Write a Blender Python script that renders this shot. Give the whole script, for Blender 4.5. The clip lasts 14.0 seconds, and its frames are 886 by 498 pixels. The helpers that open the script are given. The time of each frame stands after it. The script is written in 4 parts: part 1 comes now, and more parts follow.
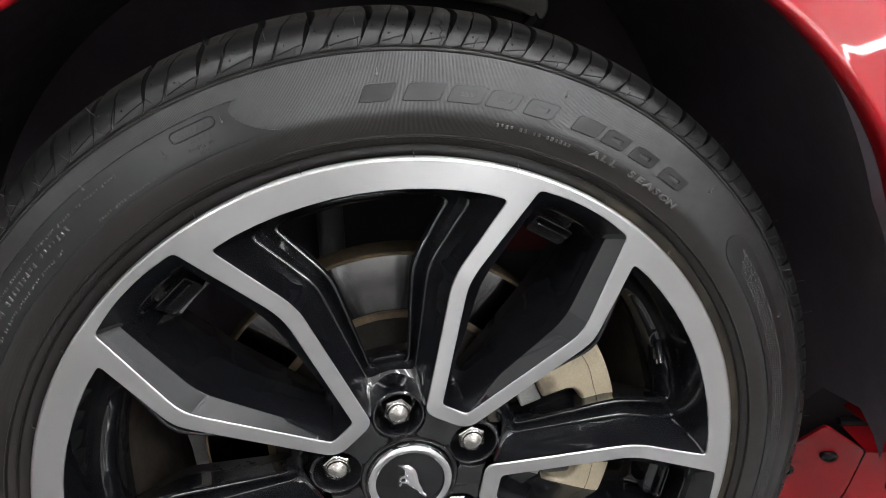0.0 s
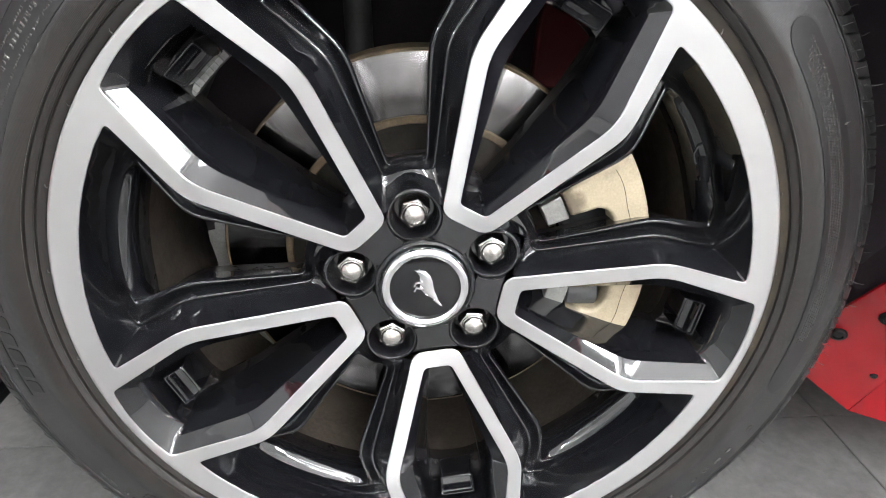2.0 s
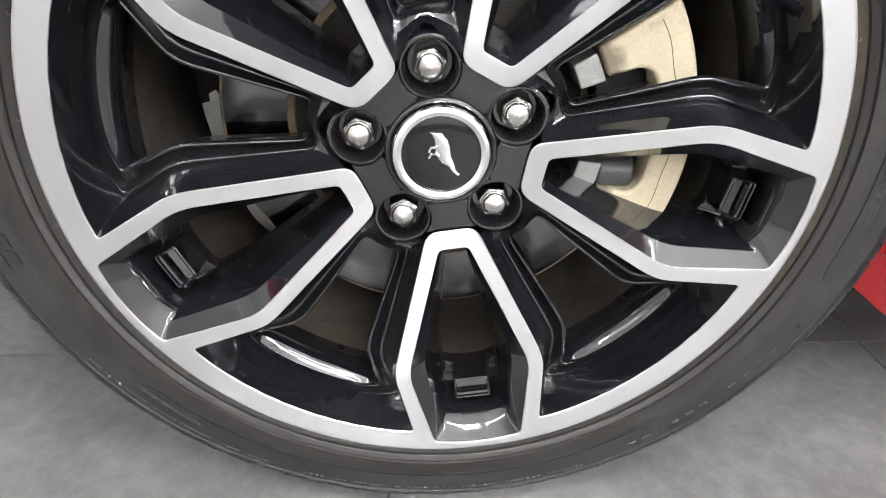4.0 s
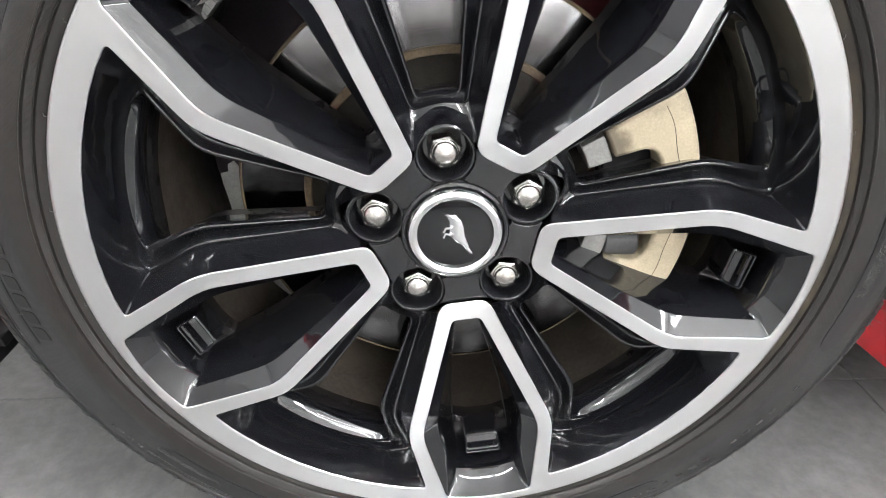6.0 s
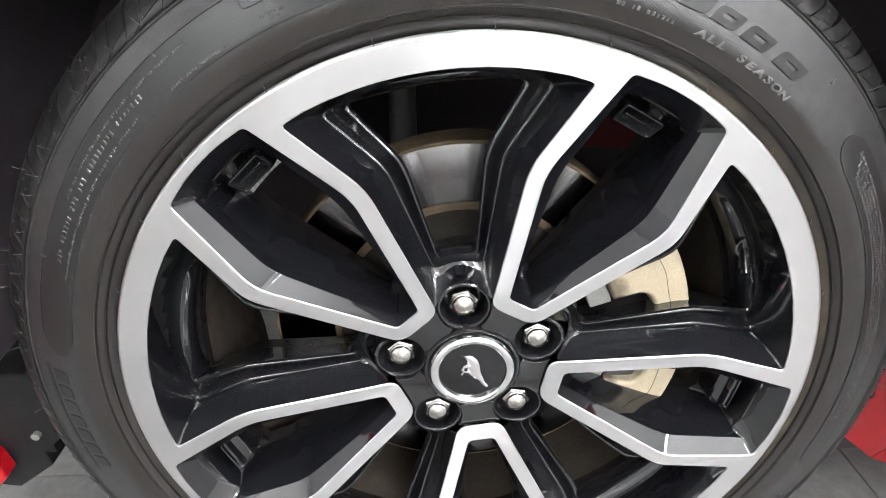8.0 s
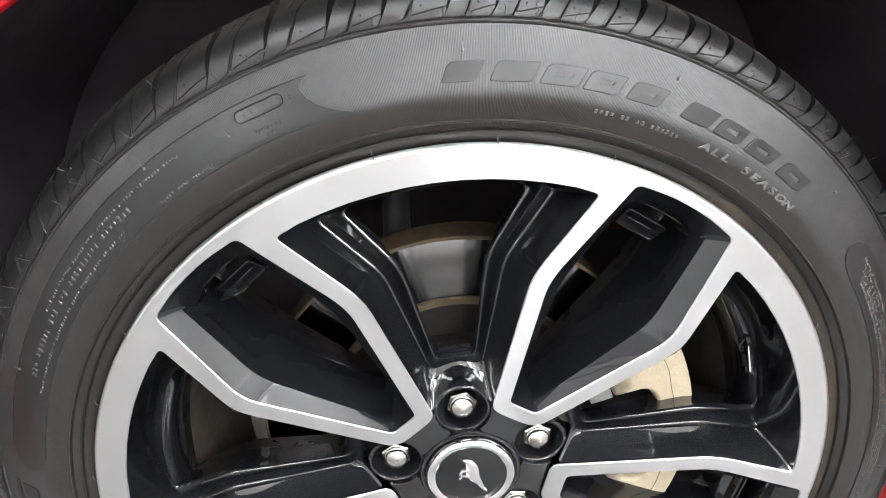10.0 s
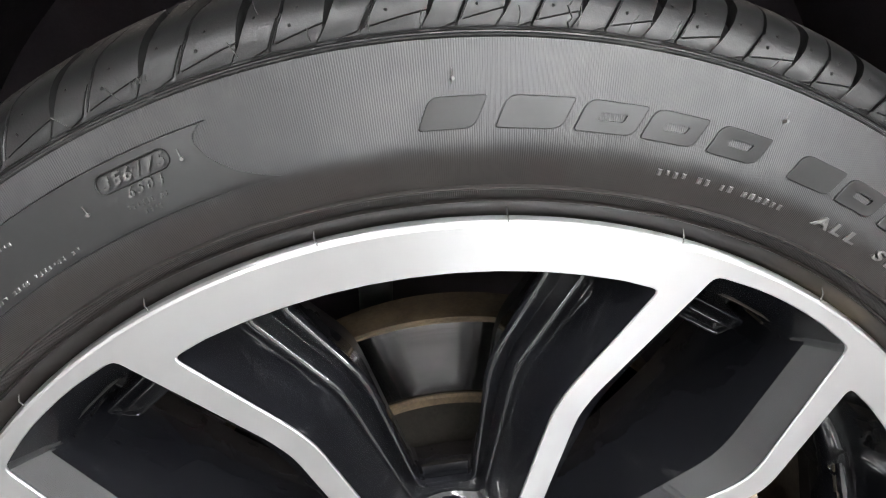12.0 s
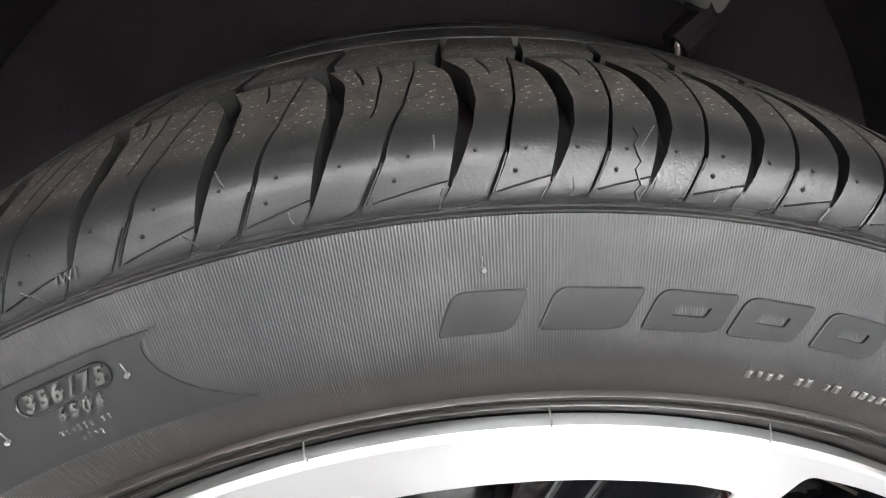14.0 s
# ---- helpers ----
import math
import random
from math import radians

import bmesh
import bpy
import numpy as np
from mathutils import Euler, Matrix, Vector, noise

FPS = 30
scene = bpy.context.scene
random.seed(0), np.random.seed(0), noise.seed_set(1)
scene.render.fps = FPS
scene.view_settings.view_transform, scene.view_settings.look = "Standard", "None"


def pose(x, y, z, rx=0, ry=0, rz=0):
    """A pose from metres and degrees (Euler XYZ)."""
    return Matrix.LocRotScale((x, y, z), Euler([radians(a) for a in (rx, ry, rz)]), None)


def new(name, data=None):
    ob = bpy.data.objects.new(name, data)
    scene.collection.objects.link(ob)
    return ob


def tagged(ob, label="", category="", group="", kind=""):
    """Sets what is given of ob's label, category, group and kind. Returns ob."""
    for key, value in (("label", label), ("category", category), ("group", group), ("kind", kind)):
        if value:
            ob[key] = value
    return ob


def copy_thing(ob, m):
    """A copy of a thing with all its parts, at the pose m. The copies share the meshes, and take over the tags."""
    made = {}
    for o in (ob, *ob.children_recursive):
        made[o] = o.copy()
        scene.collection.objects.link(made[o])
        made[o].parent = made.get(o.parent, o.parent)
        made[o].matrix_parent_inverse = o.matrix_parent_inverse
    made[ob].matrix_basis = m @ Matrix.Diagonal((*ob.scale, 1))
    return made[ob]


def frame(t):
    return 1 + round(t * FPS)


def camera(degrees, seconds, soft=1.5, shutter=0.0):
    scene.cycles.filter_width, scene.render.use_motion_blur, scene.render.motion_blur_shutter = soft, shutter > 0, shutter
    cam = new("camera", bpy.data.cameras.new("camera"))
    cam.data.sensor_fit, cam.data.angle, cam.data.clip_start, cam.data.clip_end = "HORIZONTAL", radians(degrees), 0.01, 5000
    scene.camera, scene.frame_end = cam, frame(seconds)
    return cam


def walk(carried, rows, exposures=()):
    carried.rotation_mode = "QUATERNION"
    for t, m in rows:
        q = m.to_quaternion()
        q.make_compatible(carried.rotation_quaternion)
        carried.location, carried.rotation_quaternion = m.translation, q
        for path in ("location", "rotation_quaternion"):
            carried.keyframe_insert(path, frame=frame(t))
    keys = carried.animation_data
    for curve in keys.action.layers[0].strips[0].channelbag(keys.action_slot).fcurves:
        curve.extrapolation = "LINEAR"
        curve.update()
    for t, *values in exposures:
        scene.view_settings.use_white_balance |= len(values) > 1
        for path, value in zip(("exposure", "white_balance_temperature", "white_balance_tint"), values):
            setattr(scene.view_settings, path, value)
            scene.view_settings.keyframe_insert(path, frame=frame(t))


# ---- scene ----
ZC = 0.346                      # height of the wheel's centre
PATH = [
    (0.0, -0.0389, -0.3707, 0.6779, 70.63, 0.16, -9.56),
    (0.5, -0.0404, -0.3694, 0.6636, 69.34, 0.11, -6.76),
    (1.0, -0.0386, -0.3679, 0.6585, 68.16, 0.10, -5.46),
    (1.5, -0.0344, -0.3767, 0.6257, 66.90, -0.08, -4.62),
    (2.0, -0.0107, -0.3852, 0.5757, 64.17, -0.14, -3.33),
    (2.5, -0.0147, -0.3925, 0.5332, 63.07, -0.07, -2.05),
    (3.0, -0.0030, -0.3915, 0.5084, 61.27, 0.05, -1.58),
    (3.2, -0.0012, -0.3870, 0.4945, 60.42, -0.14, -1.62),
    (5.3, -0.0321, -0.3593, 0.4950, 60.36, -0.19, -2.02),
    (5.5, -0.0298, -0.3586, 0.5065, 60.53, -0.21, -2.10),
    (6.0, -0.0240, -0.3590, 0.5480, 60.63, -0.20, -2.19),
    (6.5, -0.0205, -0.3779, 0.5917, 61.15, -0.07, -2.10),
    (7.0, -0.0173, -0.3908, 0.6102, 61.06, -0.11, -2.34),
    (7.5, -0.0342, -0.3768, 0.6283, 61.39, -0.16, -2.53),
    (7.7, -0.0374, -0.3666, 0.6450, 61.34, -0.05, -2.46),
    (9.8, -0.0529, -0.3380, 0.6914, 65.63, -0.50, -4.05),
    (10.0, -0.0497, -0.3259, 0.6931, 65.52, -0.59, -4.09),
    (10.5, -0.0275, -0.2653, 0.6872, 65.19, -0.59, -4.07),
    (11.0, -0.0192, -0.2259, 0.6875, 65.24, -0.50, -4.12),
    (11.5, -0.0330, -0.2068, 0.6903, 65.55, -0.53, -4.12),
    (12.0, -0.0339, -0.2011, 0.6883, 65.57, -0.47, -4.20),
    (12.5, -0.0280, -0.1893, 0.6986, 66.07, -0.55, -4.42),
    (13.0, -0.0331, -0.1632, 0.7175, 65.82, -0.45, -4.40),
    (13.5, -0.0365, -0.1309, 0.7368, 64.94, -0.20, -4.62),
    (14.0, -0.0362, -0.1288, 0.7276, 64.00, -0.21, -4.47),
]
cam = camera(72.1, 14.0, soft=1.05)
walk(cam, [(t, pose(x, y, z, rx, ry, rz)) for t, x, y, z, rx, ry, rz in PATH],
     exposures=[(0.0, -1.02), (0.5, -0.66), (1.0, -0.32), (2.0, 0.06), (3.0, 0.20), (5.5, 0.0), (7.5, 0.05), (10.0, 0.12), (11.0, 0.03), (12.5, -0.08), (13.0, -0.12), (13.5, 0.33), (14.0, 0.45)])

# ---------------------------------------------------------------- light
world = bpy.data.worlds.new("world")
scene.world = world
world.use_nodes = True
world.node_tree.nodes["Background"].inputs["Color"].default_value = (0.9, 0.95, 1.0, 1)
world.node_tree.nodes["Background"].inputs["Strength"].default_value = 0.05
LAMP = 72.0
# strength of the glowing panels added behind the side openings
SIDE_GLOW = 0.95

# ---------------------------------------------------------------- materials


class Mat:
    """A small builder of node materials."""

    def __init__(self, name, color, rough=0.5, metal=0.0, coat=0.0, spec=0.5):
        self.m = bpy.data.materials.new(name)
        self.m.use_nodes = True
        self.t = self.m.node_tree
        self.b = self.t.nodes["Principled BSDF"]
        self.b.inputs["Base Color"].default_value = (*color, 1)
        self.b.inputs["Roughness"].default_value = rough
        self.b.inputs["Metallic"].default_value = metal
        self.b.inputs["Coat Weight"].default_value = coat
        self.b.inputs["Coat Roughness"].default_value = 0.05
        self.b.inputs["Coat IOR"].default_value = 1.65
        self.b.inputs["Specular IOR Level"].default_value = spec
        self.xyz = self.t.nodes.new("ShaderNodeTexCoord").outputs["Object"]
        self.color = color
        self.height = None

    def put(self, a, b):
        self.t.links.new(a, b)

    def noise(self, scale, detail=4.0, rough=0.6, vector=None):
        n = self.t.nodes.new("ShaderNodeTexNoise")
        n.inputs["Scale"].default_value, n.inputs["Detail"].default_value, n.inputs["Roughness"].default_value = scale, detail, rough
        self.put(vector or self.xyz, n.inputs["Vector"])
        return n.outputs["Fac"]

    def math(self, op, a, b=0.0, c=0.0):
        n = self.t.nodes.new("ShaderNodeMath")
        n.operation = op
        for i, v in enumerate((a, b, c)):
            if isinstance(v, (int, float)):
                n.inputs[i].default_value = v
            else:
                self.put(v, n.inputs[i])
        return n.outputs[0]

    def remap(self, v, a, b, c, d):
        n = self.t.nodes.new("ShaderNodeMapRange")
        n.interpolation_type = "SMOOTHSTEP"
        for i, q in enumerate((a, b, c, d)):
            n.inputs[i + 1].default_value = q
        self.put(v, n.inputs[0])
        return n.outputs[0]

    def mix(self, fac, a, b):
        n = self.t.nodes.new("ShaderNodeMix")
        n.data_type = "RGBA"
        if isinstance(fac, (int, float)):
            n.inputs["Factor"].default_value = fac
        else:
            self.put(fac, n.inputs["Factor"])
        for s, v in (("A", a), ("B", b)):
            sock = [i for i in n.inputs if i.name == s and i.type == "RGBA"][0]
            if isinstance(v, tuple):
                sock.default_value = (*v, 1)
            else:
                self.put(v, sock)
        return [o for o in n.outputs if o.type == "RGBA"][0]

    def paint(self, v):
        self.put(v, self.b.inputs["Base Color"])
        return self

    def gloss(self, v):
        self.put(v, self.b.inputs["Roughness"])
        return self

    def bump(self, height, distance, strength=1.0):
        n = self.t.nodes.new("ShaderNodeBump")
        n.inputs["Distance"].default_value, n.inputs["Strength"].default_value = distance, strength
        self.put(height, n.inputs["Height"])
        if self.height is not None:
            self.put(self.height, n.inputs["Normal"])
        self.height = n.outputs["Normal"]
        self.put(self.height, self.b.inputs["Normal"])
        return self

    def polar(self):
        s = self.t.nodes.new("ShaderNodeSeparateXYZ")
        self.put(self.xyz, s.inputs[0])
        x, z = s.outputs[0], s.outputs[2]
        r = self.math("SQRT", self.math("ADD", self.math("MULTIPLY", x, x), self.math("MULTIPLY", z, z)))
        return r, self.math("ARCTAN2", z, x)

    def ring(self, r, scale):
        """A vector that changes with the radius alone."""
        c = self.t.nodes.new("ShaderNodeCombineXYZ")
        self.put(self.math("MULTIPLY", r, scale), c.inputs[0])
        return c.outputs[0]


def grainy(name, color, dark, rough, metal=0.0, coat=0.0, big=8.0, small=300.0, bump=0.0002, var=0.08, spec=0.5):
    """Two scales of change in colour and gloss, and a fine relief."""
    m = Mat(name, color, rough, metal, coat, spec)
    f = m.math("ADD", m.math("MULTIPLY", m.noise(big), 0.6), m.math("MULTIPLY", m.noise(small), 0.4))
    m.paint(m.mix(m.remap(f, 0.32, 0.68, 0, 1), dark, color))
    m.gloss(m.remap(m.noise(big * 3), 0.3, 0.7, max(rough - var, 0.01), rough + var))
    if bump:
        m.bump(m.noise(small, 2), bump, 0.6)
    return m


def rubber_side():
    m = Mat("sidewall_rubber", (0.03, 0.03, 0.03), 0.42)
    r, a = m.polar()
    ribs = m.math("SINE", m.math("MULTIPLY", a, 2340.0))
    band = m.math("MULTIPLY", m.remap(r, 0.2766, 0.2772, 0, 1), m.remap(r, 0.3235, 0.3245, 1, 0))
    low = m.math("MULTIPLY", m.remap(r, 0.2696, 0.2702, 0, 1), m.remap(r, 0.2733, 0.2738, 1, 0))
    band = m.math("ADD", band, m.math("MULTIPLY", low, 1.8))
    dust = m.math("ADD", m.math("MULTIPLY", m.noise(14), 0.55), m.math("MULTIPLY", m.noise(120), 0.45))
    base = m.mix(m.remap(dust, 0.4, 0.68, 0, 1), (0.0105, 0.0105, 0.0115), (0.024, 0.0230, 0.0222))
    stain = m.math("MULTIPLY", m.remap(r, 0.2672, 0.2684, 1, 0), m.remap(m.noise(35), 0.35, 0.7, 0.3, 1))
    # shade of the inward-turned lower wall, put into the colour as dark brown
    base = m.mix(m.remap(r, 0.284, 0.290, 0.8, 0), base, (0.0140, 0.0113, 0.0098))
    m.paint(m.mix(m.math("MULTIPLY", stain, m.math("MULTIPLY", m.remap(m.noise(12), 0.35, 0.6, 0.2, 0.85), m.math("MULTIPLY", m.remap(a, -0.7, -0.3, 0, 1), m.remap(a, 0.8, 1.1, 1, 0)))), base, (0.075, 0.058, 0.036)))
    m.gloss(m.remap(m.noise(30), 0.3, 0.7, 0.29, 0.37))
    m.b.inputs["Specular IOR Level"].default_value = 0.52
    m.bump(m.math("MULTIPLY", ribs, band), 0.00012, 0.28)
    return m.m


def tread_rubber():
    """Shiny on the shoulder, dull and dusty where the tread meets the road."""
    m = Mat("tread_rubber", (0.014, 0.014, 0.014), 0.33)
    s = m.t.nodes.new("ShaderNodeSeparateXYZ")
    m.put(m.xyz, s.inputs[0])
    wear = m.math("MULTIPLY", m.remap(s.outputs[1], 0.023, 0.044, 0, 1), m.remap(m.noise(60, 6, 0.7), 0.33, 0.62, 0.45, 1))
    # dust lies on the faces that point outwards, not in the grooves
    q = m.t.nodes.new("ShaderNodeSeparateXYZ")
    m.put([n for n in m.t.nodes if n.type == "TEX_COORD"][0].outputs["Normal"], q.inputs[0])
    r, a = m.polar()
    out = m.math("DIVIDE", m.math("ADD", m.math("MULTIPLY", q.outputs[0], s.outputs[0]), m.math("MULTIPLY", q.outputs[2], s.outputs[2])), r)
    wear = m.math("MULTIPLY", wear, m.remap(out, 0.55, 0.85, 0.12, 1))
    dots = m.remap(m.noise(560, 1), 0.665, 0.70, 0, 1)
    dust = m.mix(m.remap(m.noise(170, 5, 0.7), 0.35, 0.65, 0, 1), (0.034, 0.029, 0.026), (0.080, 0.070, 0.061))
    worn = m.mix(m.math("MULTIPLY", dots, 0.8), dust, (0.55, 0.52, 0.48))
    m.paint(m.mix(wear, (0.0105, 0.0105, 0.0105), worn))
    m.gloss(m.remap(wear, 0, 1, 0.34, 0.60))
    m.b.inputs["Specular IOR Level"].default_value = 0.37
    m.bump(m.noise(1100, 2), 0.00012, 0.5)
    m.bump(m.math("MULTIPLY", m.noise(600, 3), wear), 0.0003, 0.6)
    return m.m


def machined():
    m = Mat("machined_aluminium", (0.80, 0.80, 0.805), 0.3, 1.0)
    r, a = m.polar()
    m.gloss(m.remap(m.noise(9), 0.3, 0.7, 0.29, 0.33))
    m.paint(m.mix(m.remap(m.noise(7), 0.3, 0.7, 0, 1), (0.73, 0.735, 0.74), (0.79, 0.795, 0.80)))
    m.b.inputs["Anisotropic"].default_value = 0.9
    m.b.inputs["Anisotropic Rotation"].default_value = 0.25
    tan = m.t.nodes.new("ShaderNodeTangent")
    tan.direction_type, tan.axis = "RADIAL", "Y"
    m.put(tan.outputs[0], m.b.inputs["Tangent"])
    return m.m


def disc_steel():
    """Bare steel, ground in rings by the pads."""
    m = Mat("disc_steel", (0.42, 0.42, 0.42), 0.2, 1.0)
    r, a = m.polar()
    rings = m.noise(1.0, 5, 0.7, m.ring(r, 900.0))
    m.paint(m.mix(m.remap(m.math("ADD", m.math("MULTIPLY", m.noise(40), 0.5), m.math("MULTIPLY", rings, 0.5)), 0.35, 0.65, 0, 1), (0.095, 0.092, 0.092), (0.165, 0.161, 0.162)))
    m.gloss(m.remap(rings, 0.3, 0.7, 0.16, 0.24))
    m.b.inputs["Anisotropic"].default_value = 0.6
    m.b.inputs["Anisotropic Rotation"].default_value = 0.25
    tan = m.t.nodes.new("ShaderNodeTangent")
    tan.direction_type, tan.axis = "RADIAL", "Y"
    m.put(tan.outputs[0], m.b.inputs["Tangent"])
    return m.m


def floor_grey():
    m = Mat("floor_tile_grey", (0.3, 0.3, 0.29), 0.45)
    f = m.math("ADD", m.math("MULTIPLY", m.noise(3, 5), 0.6), m.math("MULTIPLY", m.noise(45, 5, 0.7), 0.4))
    m.paint(m.mix(m.remap(f, 0.35, 0.65, 0, 1), (0.102, 0.102, 0.100), (0.196, 0.196, 0.192)))
    m.gloss(m.remap(m.noise(20), 0.3, 0.7, 0.33, 0.40))
    m.bump(m.noise(260, 3), 0.0004, 0.5)
    return m.m


def cast_caliper():
    """Cream painted casting with brown brake grime in patches and towards its inner edge."""
    m = Mat("cast_caliper", (0.5, 0.43, 0.31), 0.48, 0.1)
    r, a = m.polar()
    coat = m.mix(m.remap(m.math("ADD", m.math("MULTIPLY", m.noise(30), 0.6), m.math("MULTIPLY", m.noise(500), 0.4)), 0.35, 0.65, 0, 1), (0.44, 0.375, 0.265), (0.56, 0.485, 0.345))
    patch = m.remap(m.noise(26, 6, 0.7), 0.50, 0.66, 0, 1)
    inner = m.remap(m.math("ADD", r, m.math("MULTIPLY", m.noise(60, 5), 0.022)), 0.140, 0.152, 0.85, 0)
    grime = m.math("MAXIMUM", m.math("MULTIPLY", patch, 0.28), inner)
    m.paint(m.mix(grime, coat, (0.10, 0.078, 0.055)))
    m.gloss(m.remap(m.noise(40), 0.3, 0.7, 0.42, 0.56))
    m.bump(m.noise(500, 3), 0.0004, 0.5)
    return m.m


def black_paint():
    """Gloss black lacquer, dulled by brake dust deep inside the wheel."""
    m = grainy("gloss_black_paint", (0.008, 0.0078, 0.0085), (0.005, 0.005, 0.006), 0.3, coat=1.0, big=15, small=500, bump=0, var=0.04, spec=0.05)
    s = m.t.nodes.new("ShaderNodeSeparateXYZ")
    m.put(m.xyz, s.inputs[0])
    dust = m.math("MULTIPLY", m.remap(s.outputs[1], 0.050, 0.072, 0, 1), m.remap(m.noise(30), 0.3, 0.6, 0.7, 1))
    m.b.inputs["Coat IOR"].default_value = 1.70
    m.put(m.remap(dust, 0, 1, 1, 0.4), m.b.inputs["Coat Weight"])
    m.put(m.remap(m.noise(60, 3), 0.3, 0.7, 0.03, 0.05), m.b.inputs["Coat Roughness"])
    fine = m.mix(m.remap(m.noise(500), 0.32, 0.68, 0, 1), (0.0058, 0.0060, 0.0076), (0.0082, 0.0084, 0.0100))
    m.paint(m.mix(m.math("MULTIPLY", dust, 0.6), fine, (0.018, 0.0145, 0.012)))
    return m.m


def lamp_glow(strength, name="lamp_glow"):
    m = Mat(name, (0.3, 0.3, 0.3))
    m.b.inputs["Emission Color"].default_value = (0.975, 0.985, 0.997, 1)
    m.b.inputs["Emission Strength"].default_value = strength
    return m.m


M_SIDE = rubber_side()
M_RUBBER = tread_rubber()
M_DUSTY = grainy("dusty_tread_rubber", (0.045, 0.041, 0.038), (0.026, 0.024, 0.0225), 0.6, big=60, small=700, bump=0.0003).m
M_SMOOTH = grainy("smooth_rubber", (0.0125, 0.0125, 0.0128), (0.0108, 0.0108, 0.0110), 0.29, big=9, small=300, bump=0, var=0.012, spec=0.38).m
M_LETTER = grainy("letter_rubber", (0.012, 0.012, 0.012), (0.008, 0.008, 0.008), 0.30, big=25, small=300, bump=0, var=0.02, spec=0.32).m
# lighter than the other rubber: glint of raised edges and hairs put into colour
M_GLINT = grainy("glint_rubber", (0.13, 0.127, 0.122), (0.085, 0.083, 0.081), 0.3, big=40, small=500, bump=0, var=0.03).m
M_EMBOSS = grainy("embossed_rubber", (0.060, 0.059, 0.057), (0.038, 0.038, 0.037), 0.24, big=40, small=500, bump=0, var=0.03, spec=0.6).m
M_ALU = machined()
M_BLACK = black_paint()
M_HUB = grainy("satin_black_paint", (0.008, 0.008, 0.009), (0.005, 0.005, 0.006), 0.3, coat=0.9, big=20, small=500, bump=0, var=0.05, spec=0.1).m
M_BARREL = grainy("dusty_barrel", (0.12, 0.098, 0.078), (0.05, 0.042, 0.034), 0.5, big=14, small=240, bump=0.0002, var=0.1).m
M_NUT = grainy("nut_steel", (0.52, 0.50, 0.475), (0.42, 0.40, 0.38), 0.24, metal=1.0, big=40, small=900, bump=0, var=0.03).m
M_CHROME = grainy("chrome", (0.86, 0.86, 0.87), (0.8, 0.8, 0.81), 0.09, metal=1.0, big=60, small=600, bump=0, var=0.03).m
M_CAP = grainy("cap_black", (0.008, 0.008, 0.009), (0.006, 0.006, 0.007), 0.2, coat=0.45, big=40, small=600, bump=0, var=0.04, spec=0.15).m
M_DISC = disc_steel()
M_RUST = grainy("rusty_steel", (0.155, 0.110, 0.062), (0.070, 0.053, 0.036), 0.6, metal=0.2, big=60, small=500, bump=0.0003).m
M_HAT = grainy("disc_hat_steel", (0.028, 0.025, 0.021), (0.015, 0.013, 0.011), 0.7, spec=0.08, big=40, small=400, bump=0.0003).m
M_CAL = cast_caliper()
M_BOOT = grainy("boot_rubber", (0.07, 0.07, 0.072), (0.045, 0.045, 0.047), 0.42, big=40, small=400, bump=0.0003).m
M_CALGREY = grainy("bare_casting", (0.45, 0.45, 0.43), (0.3, 0.3, 0.29), 0.42, metal=0.7, big=40, small=500, bump=0.0003).m
M_RED = grainy("red_car_paint", (0.36, 0.004, 0.009), (0.32, 0.0034, 0.008), 0.35, coat=0.6, big=6, small=900, bump=0, var=0.04, spec=0.1).m
M_MAROON = grainy("dull_maroon_paint", (0.16, 0.006, 0.014), (0.11, 0.005, 0.010), 0.6, big=10, small=300, bump=0.0002).m
M_ARM = grainy("grey_cast_arm", (0.46, 0.46, 0.42), (0.36, 0.36, 0.33), 0.6, big=20, small=300, bump=0.0003).m
M_LINER = grainy("arch_liner_plastic", (0.078, 0.064, 0.074), (0.058, 0.048, 0.056), 0.8, big=10, small=350, bump=0.0005, spec=0.2).m
M_PLASTIC = grainy("black_plastic", (0.012, 0.0115, 0.012), (0.008, 0.008, 0.009), 0.5, big=20, small=500, bump=0.0003, spec=0.25).m
M_FLOOR = floor_grey()
M_JOINT = grainy("joint_grout", (0.17, 0.17, 0.165), (0.13, 0.13, 0.126), 0.8, big=20, small=300, bump=0.0004).m
M_WALL = grainy("white_wall_paint", (0.72, 0.72, 0.71), (0.66, 0.66, 0.65), 0.7, big=2, small=120, bump=0.0003).m
M_WARM = grainy("warm_grey_panel_paint", (0.10, 0.078, 0.074), (0.075, 0.06, 0.057), 0.7, big=2, small=120, bump=0.0003).m
M_CEIL = grainy("ceiling_paint", (0.80, 0.80, 0.80), (0.74, 0.74, 0.74), 0.8, big=2, small=120, bump=0.0003).m
M_LAMP = lamp_glow(LAMP)
M_GLOW_EAST = lamp_glow(SIDE_GLOW, "glow_east")
M_GLOW_WEST = lamp_glow(SIDE_GLOW * 0.75, "glow_west")
M_HOUSING = grainy("lamp_housing_white", (0.75, 0.75, 0.75), (0.7, 0.7, 0.7), 0.4, big=5, small=200, bump=0.0001).m

# ---------------------------------------------------------------- helpers


def P(r, deg, y=0.0):
    """A point of the wheel: radius, angle in the wheel's plane, depth behind the face."""
    a = radians(deg)
    return Vector((r * math.cos(a), y, r * math.sin(a)))


def turn_y(deg):
    return Matrix.Rotation(radians(-deg), 4, "Y")


